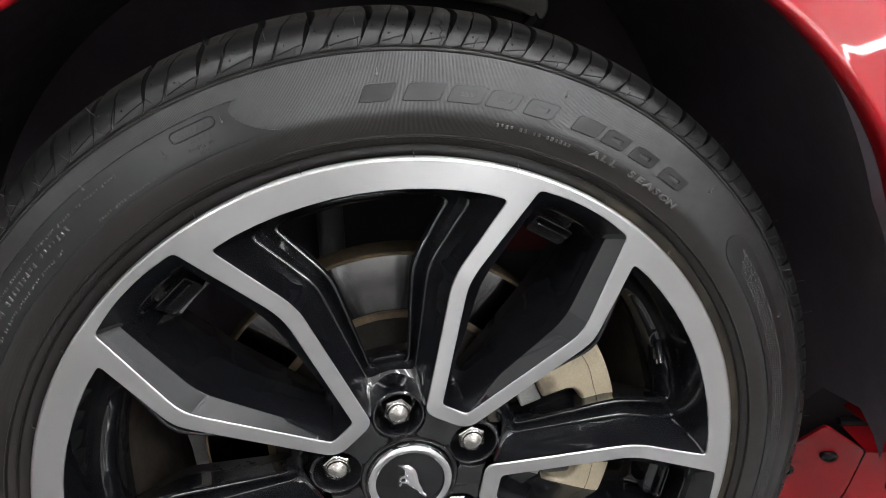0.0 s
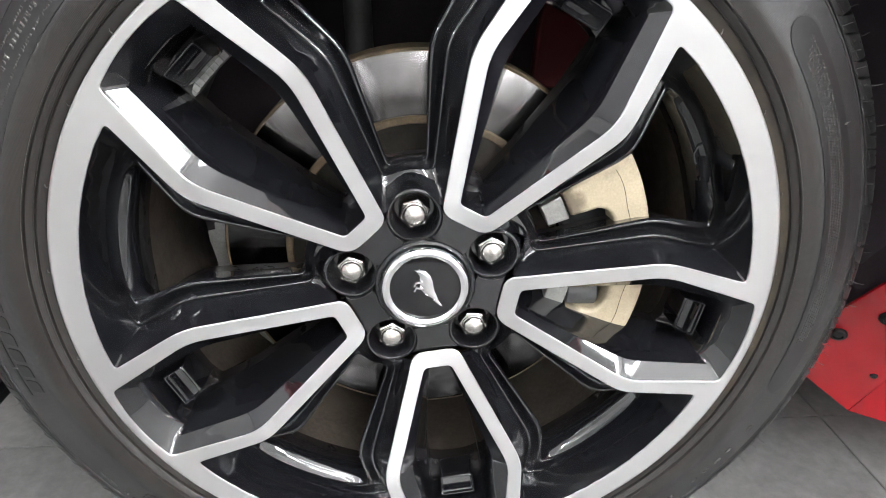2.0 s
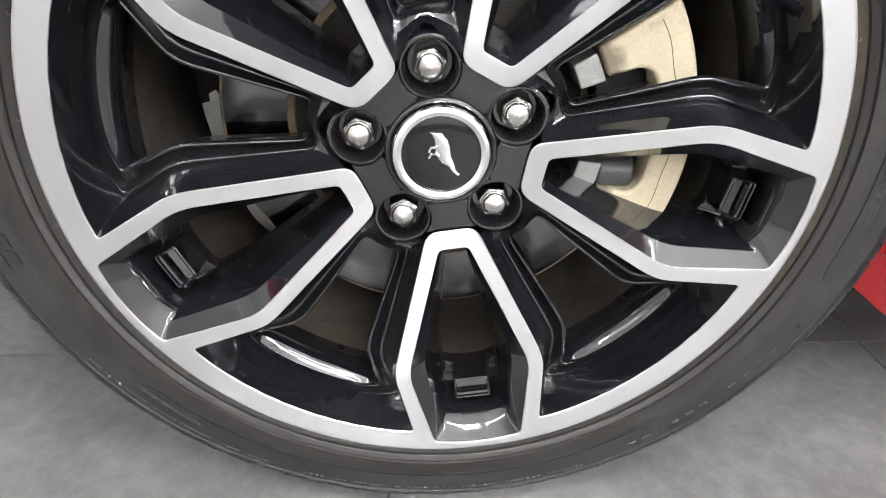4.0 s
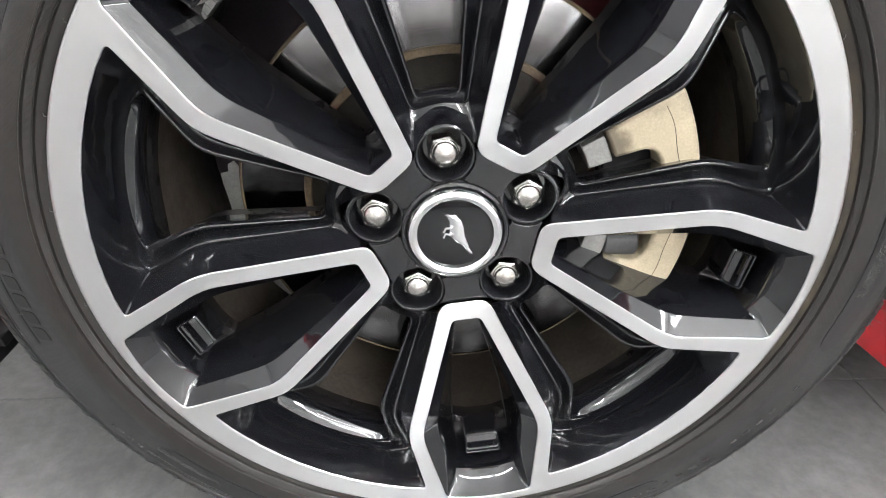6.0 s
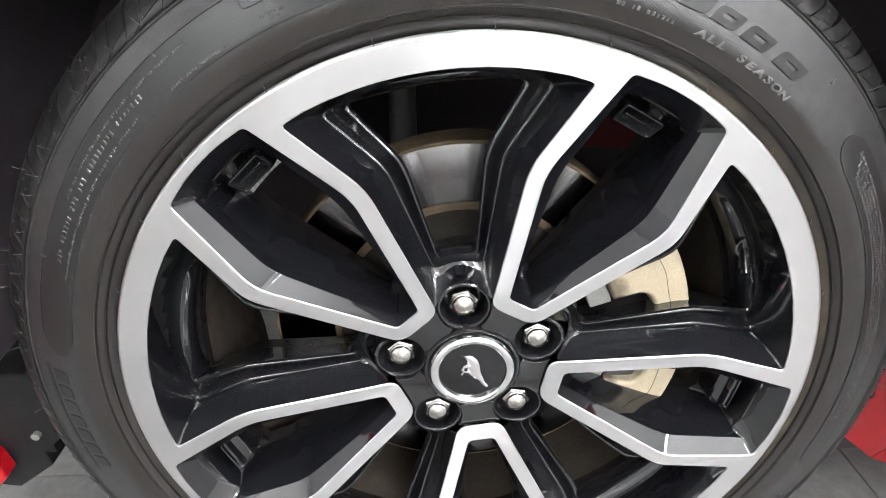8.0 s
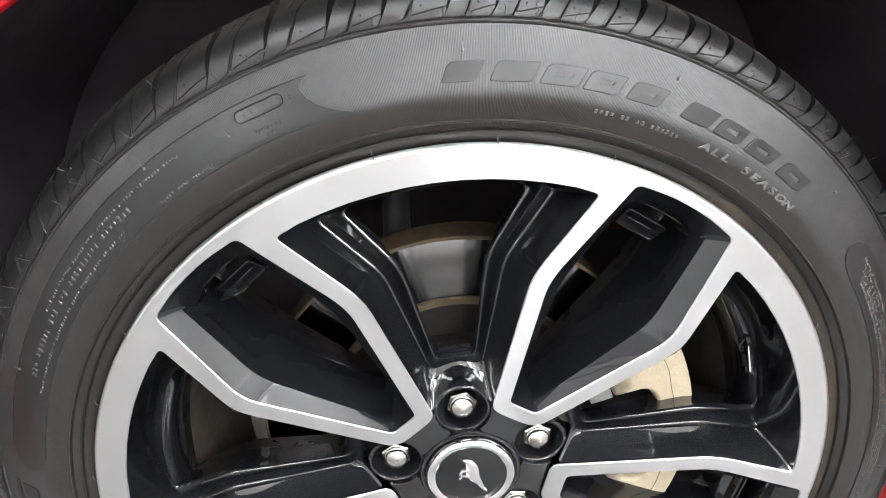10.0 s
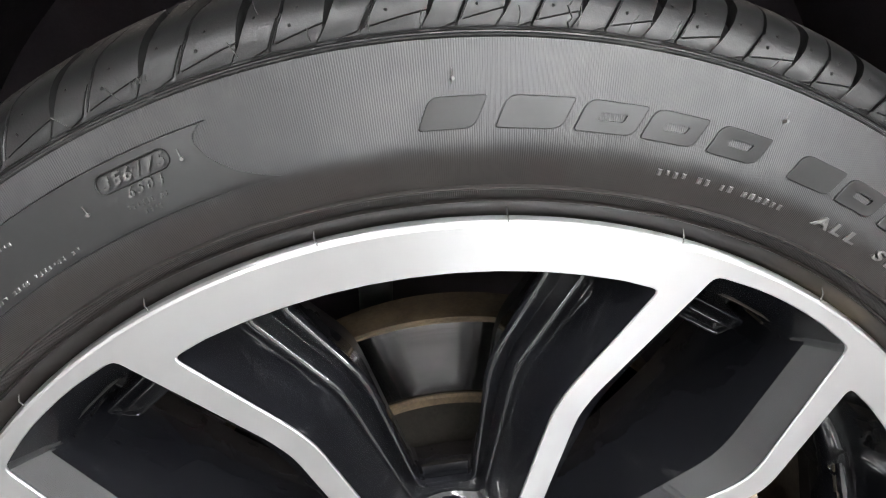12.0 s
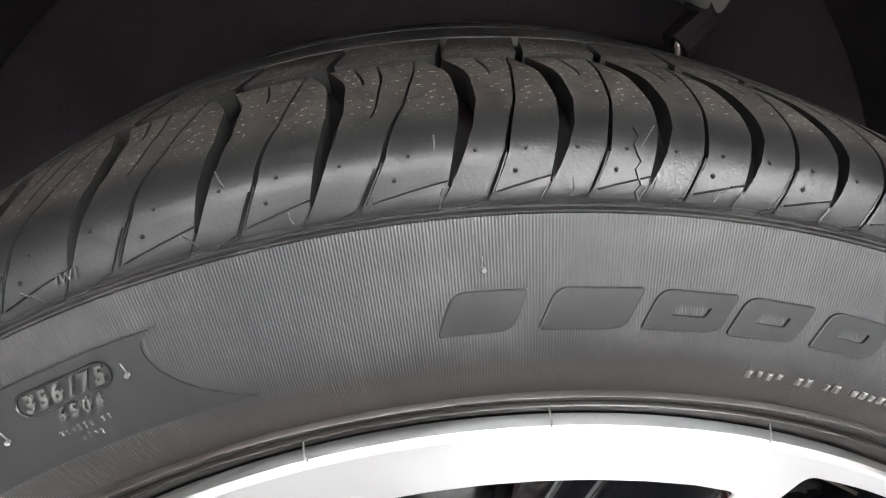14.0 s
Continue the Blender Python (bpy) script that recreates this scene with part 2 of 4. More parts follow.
def mesh_of(bm, name, material, sharp=35.0):
    bmesh.ops.recalc_face_normals(bm, faces=bm.faces)
    for f in bm.faces:
        f.smooth = True
    me = bpy.data.meshes.new(name)
    bm.to_mesh(me)
    bm.free()
    me.set_sharp_from_angle(angle=radians(sharp))
    for mat in (material if isinstance(material, (list, tuple)) else [material]):
        me.materials.append(mat)
    return me


def part(name, bm, material, parent, label="", m=None, sharp=35.0, bevel=0.0):
    me = bm if isinstance(bm, bpy.types.Mesh) else mesh_of(bm, name, material, sharp)
    ob = new(name, me)
    ob.parent = parent
    if m is not None:
        ob.matrix_basis = m
    if bevel:
        mod = ob.modifiers.new("edge", "BEVEL")
        mod.width, mod.segments, mod.limit_method, mod.angle_limit = bevel, 3, "ANGLE", radians(26)
        mod.harden_normals = False
    return tagged(ob, label)


def thing(name, label, category, m=None, group="", kind=""):
    ob = new(name)
    if m is not None:
        ob.matrix_basis = m
    return tagged(ob, label, category, group, kind)


def loft(bm, loops, closed=True, index=0):
    """Joins loops of equally many points with quads."""
    vs = [[bm.verts.new(p) for p in loop] for loop in loops]
    for a, b in zip(vs, vs[1:]):
        n = len(a)
        for i in range(n if closed else n - 1):
            j = (i + 1) % n
            bm.faces.new((a[i], a[j], b[j], b[i])).material_index = index
    return vs


def revolve(bm, profile, seg=180, start=0.0, end=360.0, index=0):
    """Turns (radius, depth) points about the wheel's axis."""
    full = abs(end - start) >= 360
    n = seg if full else seg + 1
    loops = [[P(r, start + (end - start) * i / seg, y) for i in range(n)] for r, y in profile]
    return loft(bm, loops, full, index)


def box(bm, x0, x1, y0, y1, z0, z1, m=None):
    r = bmesh.ops.create_cube(bm, size=1.0)
    for v in r["verts"]:
        v.co = Vector(((x0 + x1) / 2 + v.co.x * (x1 - x0), (y0 + y1) / 2 + v.co.y * (y1 - y0), (z0 + z1) / 2 + v.co.z * (z1 - z0)))
        if m is not None:
            v.co = m @ v.co
    return r["verts"]


def tube(bm, pts, radius, sides=5, closed=False):
    loops = []
    n = len(pts)
    for i, p in enumerate(pts):
        d = (pts[min(i + 1, n - 1)] - pts[max(i - 1, 0)]).normalized()
        u = d.cross(Vector((0.3, -1, 0.2))).normalized()
        w = d.cross(u)
        loops.append([p + radius * (math.cos(2 * math.pi * k / sides) * u + math.sin(2 * math.pi * k / sides) * w) for k in range(sides)])
    vs = loft(bm, loops)
    bm.faces.new(vs[0][::-1])
    bm.faces.new(vs[-1])


def rounded(corners, radii, n=5):
    """A closed outline of 2D corners, each rounded by its radius."""
    out = []
    m = len(corners)
    for i, c in enumerate(corners):
        c = Vector(c)
        a, b = Vector(corners[i - 1]) - c, Vector(corners[(i + 1) % m]) - c
        d = min(radii[i], a.length * 0.45, b.length * 0.45)
        p, q = c + a.normalized() * d, c + b.normalized() * d
        for k in range(n):
            t = k / (n - 1)
            out.append((1 - t) ** 2 * p + 2 * t * (1 - t) * c + t * t * q)
    return out


def prism(bm, outline, y0, y1, m=None):
    """An outline in x and z, thick from y0 to y1."""
    lo = [Vector((p[0], y0, p[1])) for p in outline]
    hi = [Vector((p[0], y1, p[1])) for p in outline]
    if m is not None:
        lo, hi = [m @ p for p in lo], [m @ p for p in hi]
    vs = loft(bm, [lo, hi])
    bm.faces.new(vs[0][::-1])
    bm.faces.new(vs[1])


# ---------------------------------------------------------------- the room
def room():
    x0, x1, y0, y1, h = -3.3, 3.1, -4.8, 3.4, 3.0
    floor = thing("floor", "grey matt stone-look tile floor of a car studio", "floor", kind="structure")
    bm = bmesh.new()
    box(bm, x0, x1, y0, y1, -0.12, -0.004)
    part("grout_bed", bm, M_JOINT, floor)
    for name, label, b in (("wall_north", "plain white painted studio wall", (x0, x1, y1, y1 + 0.12, 0, h)),
                           ("wall_south", "plain white painted studio wall", (x0, x1, y0 - 0.12, y0, 0, h)),
                           ("ceiling", "plain white painted studio ceiling", (x0, x1, y0, y1, h, h + 0.12))):
        bm = bmesh.new()
        box(bm, *b)
        ob = new(name, mesh_of(bm, name, {"ceiling": M_CEIL}.get(name, M_WALL)))
        tagged(ob, label, name.split("_")[0], kind="structure")
    # side walls, each with an unseen window and glowing panel added for bright reflections
    for name, a, b, w0, w1, z0, z1, n, glow in (("wall_west", x0 - 0.12, x0, -2.7, 1.3, 0.95, 2.35, 1, M_GLOW_WEST), ("wall_east", x1, x1 + 0.12, -4.1, 0.6, 1.55, 2.90, 2, M_GLOW_EAST)):
        bm = bmesh.new()
        for q in ((y0, w0, 0, h), (w1, y1, 0, h), (w0, w1, 0, z0), (w0, w1, z1, h)):
            box(bm, a, b, *q)
        tagged(new(name, mesh_of(bm, name, M_WALL)), "white painted studio wall with an added wide opening", "wall", kind="structure")
        win = thing("window_%d" % n, "wide white-framed opening, unseen, added for bright reflections", "window", kind="structure")
        c = (a + b) / 2
        bm = bmesh.new()
        for q in ((w0, w0 + 0.06, z0, z1), (w1 - 0.06, w1, z0, z1), (w0 + 0.06, w1 - 0.06, z0, z0 + 0.06), (w0 + 0.06, w1 - 0.06, z1 - 0.06, z1)):
            box(bm, c - 0.03, c + 0.03, *q)
        part("window_frame", bm, M_HOUSING, win)
        bm = bmesh.new()
        d = c - 0.5 if n == 1 else c + 0.5
        box(bm, d - 0.01, d + 0.01, w0 - 0.6, w1 + 0.6, z0 - 0.6, z1 + 0.6)
        tagged(new("backdrop", mesh_of(bm, "backdrop", glow)), "plain glowing panel behind the added opening, for bright reflections", "backdrop", kind="structure")
    # unseen dark panel, added to give the wheel something dark to reflect
    bm = bmesh.new()
    box(bm, x0 + 0.9, x1 - 0.5, y0, y0 + 0.03, 0.0, 0.62)
    tagged(new("reflection_panel", mesh_of(bm, "reflection_panel", M_WARM)), "dark warm grey panel, unseen, added for dark reflections", "wall panel", kind="structure")
    return floor


FLOOR = room()


def ceiling_lights():
    first = thing("ceiling_light", "long white tube light hung below the ceiling", "ceiling light", pose(0.3, -1.1, 2.99), "studio ceiling lights")
    bm = bmesh.new()
    box(bm, -0.66, 0.66, -0.022, 0.022, -0.385, -0.345)
    part("housing", bm, M_HOUSING, first, bevel=0.004)
    for x in (-0.5, 0.5):
        bm = bmesh.new()
        tube(bm, [Vector((x, 0, 0.01)), Vector((x, 0, -0.35))], 0.002, 6)
        part("hanger_wire", bm, M_CALGREY, first)
    bm = bmesh.new()
    tube(bm, [Vector((-0.63, 0, -0.434)), Vector((0.63, 0, -0.434))], 0.048, 16)
    part("tube", bm, M_LAMP, first, "glowing white light tube")
    for x, y, a in ((2.7, -3.0, 90), (1.9, -4.4, 0), (-1.9, 1.0, 90), (-2.75, -3.9, 90),
                    (0.9, -2.6, 0), (1.75, -1.88, 0), (2.0, -3.3, 0), (0.7, -4.4, 0), (2.88, -1.4, 90), (-1.15, -1.1, 0), (0.9, 1.6, 0), (-0.9, 1.6, 0)):
        copy_thing(first, pose(x, y, 2.99, 0, 0, a))


ceiling_lights()

# ---------------------------------------------------------------- the wheel
PHASE = 7.2
AXLE = Matrix.Translation((0, 0, ZC)) @ turn_y(PHASE)
car = thing("car", "glossy red coupe, front wheel arch with black and silver alloy wheel", "car")

# profile of the tyre's outer side: radius, depth
SIDE = [(0.2565, 0.0140), (0.2600, 0.0090), (0.2630, 0.0058), (0.2672, 0.0034), (0.2681, 0.0030), (0.2683, 0.0012), (0.2686, 0.0008), (0.2690, 0.0011), (0.2694, 0.0022), (0.2715, 0.0006), (0.2736, -0.0005), (0.2739, -0.0021), (0.2742, -0.0027),
        (0.2747, -0.0028), (0.2751, -0.0023), (0.2754, -0.0009), (0.2764, -0.0010), (0.2800, -0.0016), (0.2830, -0.0021), (0.2867, -0.0025), (0.2910, -0.0018), (0.2950, -0.0005),
        (0.3000, 0.0011), (0.3050, 0.0028), (0.3100, 0.0045), (0.3150, 0.0062), (0.3200, 0.0078), (0.3232, 0.0089), (0.3238, 0.0084),
        (0.3244, 0.0084), (0.3248, 0.0096), (0.3253, 0.0097), (0.3257, 0.0089), (0.3262, 0.0089), (0.3266, 0.0098)]
SHOULDER = [(0.3266, 0.0100), (0.3300, 0.0113), (0.3336, 0.0131), (0.3369, 0.0154), (0.3397, 0.0182), (0.3419, 0.0215), (0.3437, 0.0254),
            (0.3453, 0.0302), (0.3467, 0.0362), (0.3487, 0.0455), (0.3506, 0.0600), (0.3520, 0.0850), (0.3528, 0.1245)]
BED = [(0.3268, 0.0112), (0.3300, 0.0138), (0.3328, 0.0172), (0.3350, 0.0212), (0.3368, 0.0265), (0.3402, 0.0420), (0.3422, 0.0650), (0.3445, 0.1245)]
MID = 0.1245


def side_y(r):
    return float(np.interp(r, [p[0] for p in SIDE + SHOULDER[1:]], [p[1] for p in SIDE + SHOULDER[1:]]))


def crown_r(y):
    return float(np.interp(y, [p[1] for p in SHOULDER], [p[0] for p in SHOULDER]))


def bed_r(y):
    return float(np.interp(y, [p[1] for p in BED], [p[0] for p in BED]))


def tyre_carcass():
    bm = bmesh.new()
    prof = SIDE + BED
    back = [(r, 2 * MID - y) for r, y in prof[-2::-1]]
    inner = [(0.24, 2 * MID - 0.02), (0.24, 0.02)]
    revolve(bm, prof + back + inner + prof[:1], 360)
    bmesh.ops.remove_doubles(bm, verts=bm.verts, dist=1e-6)
    return part("tyre", bm, M_SIDE, car, "black low-profile tyre, dusty, with moulded sidewall writing", AXLE)


tyre = tyre_carcass()

# the tread: tips of the shoulder blocks round the tyre
LONG, MEDIUM, SHORT = 5.92, 5.07, 4.40
PITCHES = [LONG, LONG, MEDIUM, LONG, SHORT, SHORT, SHORT, SHORT, MEDIUM, SHORT] + [LONG, MEDIUM, SHORT, SHORT, MEDIUM, LONG] * 10
while sum(PITCHES) > 360.0:
    PITCHES.pop()
REST = (360.0 - sum(PITCHES)) / 30          # spread over the far side, so that the last block meets the first
PITCHES = PITCHES[:-30] + [p + REST for p in PITCHES[-30:]]
GROOVE_Y = [0.0100, 0.0112, 0.0150, 0.0225, 0.0350, 0.0550, 0.0740]
GROOVE_A = [1.15, 0.75, 0.22, -0.25, -0.60, -0.55, 0.55]
GROOVE_W = [0.01, 0.06, 0.24, 0.34, 0.40, 0.46, 0.50]
SIPE_Y = [0.0100, 0.0107, 0.0150, 0.0350, 0.0580, 0.0740]
SIPE_A = [4.80, 4.55, 3.45, 2.25, 1.60, 1.45]
SIPE_W = [0.02, 0.14, 0.12, 0.07, 0.07, 0.07]


def block_mesh(lo, hi, y0, y1, name, n=16, u=5, cuts=()):
    """A tread block between two curved sides, each a function from depth to angle. cuts: fine slots, each (where across, from depth, to depth)."""
    bm = bmesh.new()
    ys = [y0 + (y1 - y0) * (i / n) ** 1.4 for i in range(n + 1)]
    cols = [(j / u, None) for j in range(u + 1) if all(abs(j / u - f) > 0.05 for f, a, b in cuts)]
    for c in cuts:
        cols += [(c[0] - 0.022, None), (c[0] - 0.016, c), (c[0] + 0.016, c), (c[0] + 0.022, None)]
    cols.sort(key=lambda q: q[0])
    top = []
    for y in ys:
        row = []
        for f, c in cols:
            drop = 0.004 if c and c[1] <= y <= c[2] else 0.0
            row.append(P(crown_r(y) - drop, lo(y) + (hi(y) - lo(y)) * f, y))
        top.append(row)
    vs = loft(bm, top, closed=False)
    rim = [r[0] for r in vs] + vs[-1][1:] + [r[-1] for r in vs[::-1]][1:] + vs[0][-2:0:-1]
    low = []
    for v in rim:
        y = v.co.y
        r = math.hypot(v.co.x, v.co.z)
        k = (min(bed_r(y), r) - 0.0006) / r
        low.append(bm.verts.new((v.co.x * k, y, v.co.z * k)))
    m = len(rim)
    for i in range(m):
        j = (i + 1) % m
        bm.faces.new((rim[i], rim[j], low[j], low[i]))
    return mesh_of(bm, name, M_RUBBER, 40)


def shoulder_blocks():
    meshes = {}
    for p in sorted(set(PITCHES)):
        s = p / LONG
        ga = lambda y: float(np.interp(y, GROOVE_Y, GROOVE_A))
        gw = lambda y: float(np.interp(y, GROOVE_Y, GROOVE_W))
        sa = lambda y: float(np.interp(y, SIPE_Y, SIPE_A)) * s
        sw = lambda y: float(np.interp(y, SIPE_Y, SIPE_W))
        meshes[p] = (block_mesh(lambda y: ga(y) + gw(y), lambda y: sa(y) - sw(y), 0.0104, 0.073, "tread_block"),
                     block_mesh(lambda y: sa(y) + sw(y), lambda y: ga(y) + p - gw(y), 0.0104, 0.073, "tread_block", cuts=[(0.45, 0.031, 0.070), (0.72, 0.056, 0.070)] if p > 5.5 else [(0.5, 0.054, 0.070)]),
                     block_mesh(lambda y: 0.3 - 22 * (y - 0.081), lambda y: p - 0.15 - 22 * (y - 0.081), 0.0810, 0.112, "rib_block", 4, 4))
    tip = 109.0
    for p in PITCHES:
        tip -= p
        for me, name in zip(meshes[p], ("tread_block", "tread_block", "rib_block")):
            part(name, me, None, tyre, m=turn_y(tip))
    bm = bmesh.new()
    for a, b in ((0.1195, 0.152), (0.160, 0.2385)):
        revolve(bm, [(0.336, a), (crown_r(min(a, 2 * MID - a)) - 0.0006, a + 0.0006)] + [(crown_r(min(y, 2 * MID - y)), y) for y in np.linspace(a + 0.002, b - 0.002, 8)] + [(0.3500 if b < 0.2 else 0.340, b), (0.335, b)], 240)
    part("far_tread_rib", bm, M_DUSTY, tyre)


def on_side(r, deg, lift=0.0):
    """A point on the sidewall or shoulder, lifted off it."""
    return P(r, deg, side_y(r) - lift)


def shoulder_moulding():
    """Fine raised lines on the shoulder, round each block's foot."""
    bm = bmesh.new()
    tip = 109.0
    for p in PITCHES:
        tip -= p
        s = p / LONG
        for line in (((5.95 * s, 0.3262), (1.25, 0.3262), (0.72, 0.3307)), ((4.1 * s, 0.3289), (0.68, 0.3322)), ((4.75 * s, 0.328), (5.95 * s, 0.3262)),
                     ((4.75 * s, 0.3280), (3.75 * s, 0.3365)), ((4.35 * s, 0.3287), (3.40 * s, 0.3372))):
            pts = []
            for (a0, r0), (a1, r1) in zip(line, line[1:]):
                pts += [on_side(r0 + (r1 - r0) * i / 5, tip + a0 + (a1 - a0) * i / 5, 0.0001) for i in range(6)]
            tube(bm, pts, 0.00030, 4)
        for a, r in ((3.0 * s, 0.3335), (2.3 * s, 0.338), (5.2 * s, 0.338)):
            c = on_side(r, tip + a, 0.0)
            d = Vector((c.x, -0.25, c.z)).normalized()
            m = Matrix.Translation(c) @ d.to_track_quat("Z", "Y").to_matrix().to_4x4()
            bmesh.ops.create_cone(bm, segments=7, radius1=0.0007, radius2=0.0004, depth=0.0008, cap_ends=True, matrix=m)
    # the seam of the mould, across the shoulder
    tube(bm, [on_side(0.3268 + 0.0017 * i, 78.6 + 0.15 * math.sin(2.1 * i), 0.0002) for i in range(10)], 0.00035, 5)
    tagged(part("shoulder_moulding", bm, M_RUBBER, tyre), kind="stuff")


def sidewall_shapes():
    # smooth panels, a hair proud of the ribbed wall
    def panel(a0, a1, r0, r1, start, end, round_start=True):
        bm = bmesh.new()
        n, k = 160, 20
        vs = []
        for i in range(n + 1):
            t = i / n
            q = []
            for j in range(k + 1):
                f = j / k
                half = 1 - math.sqrt(max(0.0, 1 - (2 * f - 1) ** 2))
                bite = float(np.interp(f, [0, 0.11, 0.25, 0.40, 0.56, 0.77, 0.89, 1.0], [0, 0.35, 0.68, 0.90, 1.07, 1.18, 1.16, 1.0]))
                bend = start * (half if round_start else bite) * (1 - t) ** 6 + end * half * t ** 6
                q.append(on_side(r0 + (r1 - r0) * f, a0 + (a1 - a0) * t + bend, 0.0005))
            vs.append(q)
        loft(bm, vs, closed=False)
        ret = bmesh.ops.extrude_face_region(bm, geom=bm.faces[:])
        for v in ret["geom"]:
            if isinstance(v, bmesh.types.BMVert):
                v.co.y += 0.0012
        part("smooth_panel", bm, M_SMOOTH, tyre, "smooth unribbed sidewall panel")

    panel(97.4, 165.0, 0.2893, 0.3124, 4.0, -4.0, False)
    panel(33.0, -26.0, 0.2905, 0.3124, -3.5, 3.5)
    panel(-60.0, -150.0, 0.2905, 0.3124, -3.5, 3.5)
    for r in (0.2893, 0.3128):
        bm = bmesh.new()
        revolve(bm, [(r - 0.0003, side_y(r)), (r, side_y(r) - 0.0004), (r + 0.0003, side_y(r))], 300, 101, 162)
        part("moulding_line", bm, M_SIDE, tyre)

    # large slanted plates and a row of bars stand for the maker's marks
    def plate(a0, a1, r0, r1, slant, slot, lift=0.0008):
        k = math.degrees(1 / r0)
        w, h = (a0 - a1) / k, r1 - r0
        s = slant / k
        outer = rounded([(0, 0), (w, 0), (w + s, h), (s, h)], [0.0012, 0.0035, 0.0012, 0.0035], 5)
        inner = rounded([(w * 0.28 + s * 0.38, h * 0.38), (w * 0.72 + s * 0.38, h * 0.38), (w * 0.74 + s * 0.64, h * 0.64), (w * 0.30 + s * 0.64, h * 0.64)], [0.0008] * 4, 5)
        mid = Vector(((w + s) / 2, h / 2))
        bm = bmesh.new()

        def up(o, lift):
            return [on_side(r0 + p[1], a0 - p[0] * k, lift) for p in o]
        if slot:
            loft(bm, [up(outer, 0.0), up(outer, lift * 0.8)] + [up([mid.lerp(p, 0.97).lerp(q, f) for p, q in zip(outer, inner)], lift) for f in (0.0, 0.25, 0.5, 0.75, 1.0)] + [up(inner, 0.0)])
        else:
            vs = loft(bm, [up(outer, 0.0), up(outer, lift * 0.8)] + [up([mid.lerp(p, f) for p in outer], lift) for f in (0.97, 0.75, 0.5, 0.25, 0.06)])
            bm.faces.new(vs[-1])
        part("raised_plate", bm, M_LETTER, tyre, "smooth raised plate moulded on the sidewall", sharp=7)

    for a0, a1, slot in ((88.1, 84.4, 0), (83.1, 78.7, 0), (77.9, 73.8, 1), (73.3, 69.5, 1), (68.5, 64.7, 1), (62.0, 58.3, 0), (57.7, 54.2, 1), (53.3, 49.6, 1), (48.2, 44.2, 1)):
        plate(a0, a1, 0.2953, 0.3056, 0.9, slot)
    for i in range(7):
        plate(170.1 + i * 2.75, 168.0 + i * 2.75, 0.2995, 0.3105, 0.3, 0, 0.0005)
    bm = bmesh.new()
    revolve(bm, [(0.3130, side_y(0.3130)), (0.3130, side_y(0.3130) - 0.0005), (0.3155, side_y(0.3155) - 0.0005), (0.3155, side_y(0.3155))], 60, 167, 187)
    part("raised_bar", bm, M_LETTER, tyre)

    # small raised writing that cannot be read, or is an address: bars
    def bars(a0, a1, r, h, step, fill=0.65, seed=1, material=None):
        rnd = random.Random(seed)
        bm = bmesh.new()
        a, side = a0, 1 if a1 > a0 else -1
        left = rnd.randint(3, 9)
        while (a1 - a) * side > step:
            left -= 1
            if left < 0:
                left = rnd.randint(2, 9)
                a += side * step
                continue
            w = step * fill * 0.5 * rnd.uniform(0.7, 1.15)
            up, dn = h / 2 * rnd.choice((1, 1, 0.7)), -h / 2 * rnd.choice((1, 1, 1, 0.4))
            box4 = ((-w, dn), (w, dn), (w, up), (-w, up))
            inner = ((-w * 0.6, dn * 0.7), (w * 0.6, dn * 0.7), (w * 0.6, up * 0.7), (-w * 0.6, up * 0.7))
            c = a + side * step / 2
            vs = loft(bm, [[on_side(r + dr, c + da, -0.0002) for da, dr in box4], [on_side(r + dr, c + da, 0.0005) for da, dr in box4], [on_side(r + dr, c + da, 0.0008) for da, dr in inner]])
            bm.faces.new(vs[-1])
            a += side * step
        tagged(part("small_writing", bm, material or M_EMBOSS, tyre, "tiny raised moulded marks"), kind="stuff")

    bars(71.6, 60.6, 0.2852, 0.0024, 0.62, 0.5, 1, M_GLINT)
    for k, (r, h) in enumerate(((0.3060, 0.0016), (0.3036, 0.0016), (0.3012, 0.0016), (0.2988, 0.0016), (0.2964, 0.0016))):
        bars(30.0 - 0.6 * k, -16.5, r, h, 0.44, 0.66, 5 + k)
    bars(107.9, 104.6, 0.2962, 0.0019, 0.34, 0.5, 11)
    bars(106.9, 105.2, 0.2934, 0.0019, 0.34, 0.5, 12)
    bars(121, 112, 0.2925, 0.0017, 0.42, 0.6, 13)
    bars(150, 124, 0.3012, 0.0034, 0.72, 0.55, 14)
    bars(141, 116, 0.3062, 0.0016, 0.42, 0.6, 15)
    bars(152, 126, 0.2945, 0.0017, 0.42, 0.6, 16)
    bars(-157, -122, 0.3165, 0.0022, 0.6, 0.55, 21)
    bars(-150, -138, 0.3000, 0.0018, 0.45, 0.6, 22)
    bars(-150, -138, 0.3030, 0.0018, 0.45, 0.6, 23)
    bars(-120, -70, 0.3165, 0.0022, 0.9, 0.6, 24)
    bars(-66, -30, 0.3100, 0.0040, 2.6, 0.5, 25)

    # nubs and fine rubber hairs
    rnd = random.Random(4)
    bm = bmesh.new()
    for k in range(100):
        for r in (0.3275, 0.3385):
            if rnd.random() < (0.8 if r < 0.33 else 0.35):
                c = on_side(r, 3.6 * k + rnd.uniform(-1.2, 1.2), 0.0)
                out = Vector((c.x, 0, c.z)).normalized()
                d = (out + Vector((0, -0.75 + rnd.uniform(-0.25, 0.25), 0))).normalized()
                bend = Vector((rnd.uniform(-1, 1), 0, rnd.uniform(-1, 1))) * 0.0009
                tube(bm, [c, c + d * 0.003, c + d * rnd.uniform(0.0055, 0.0075) + bend], 0.00019, 4)
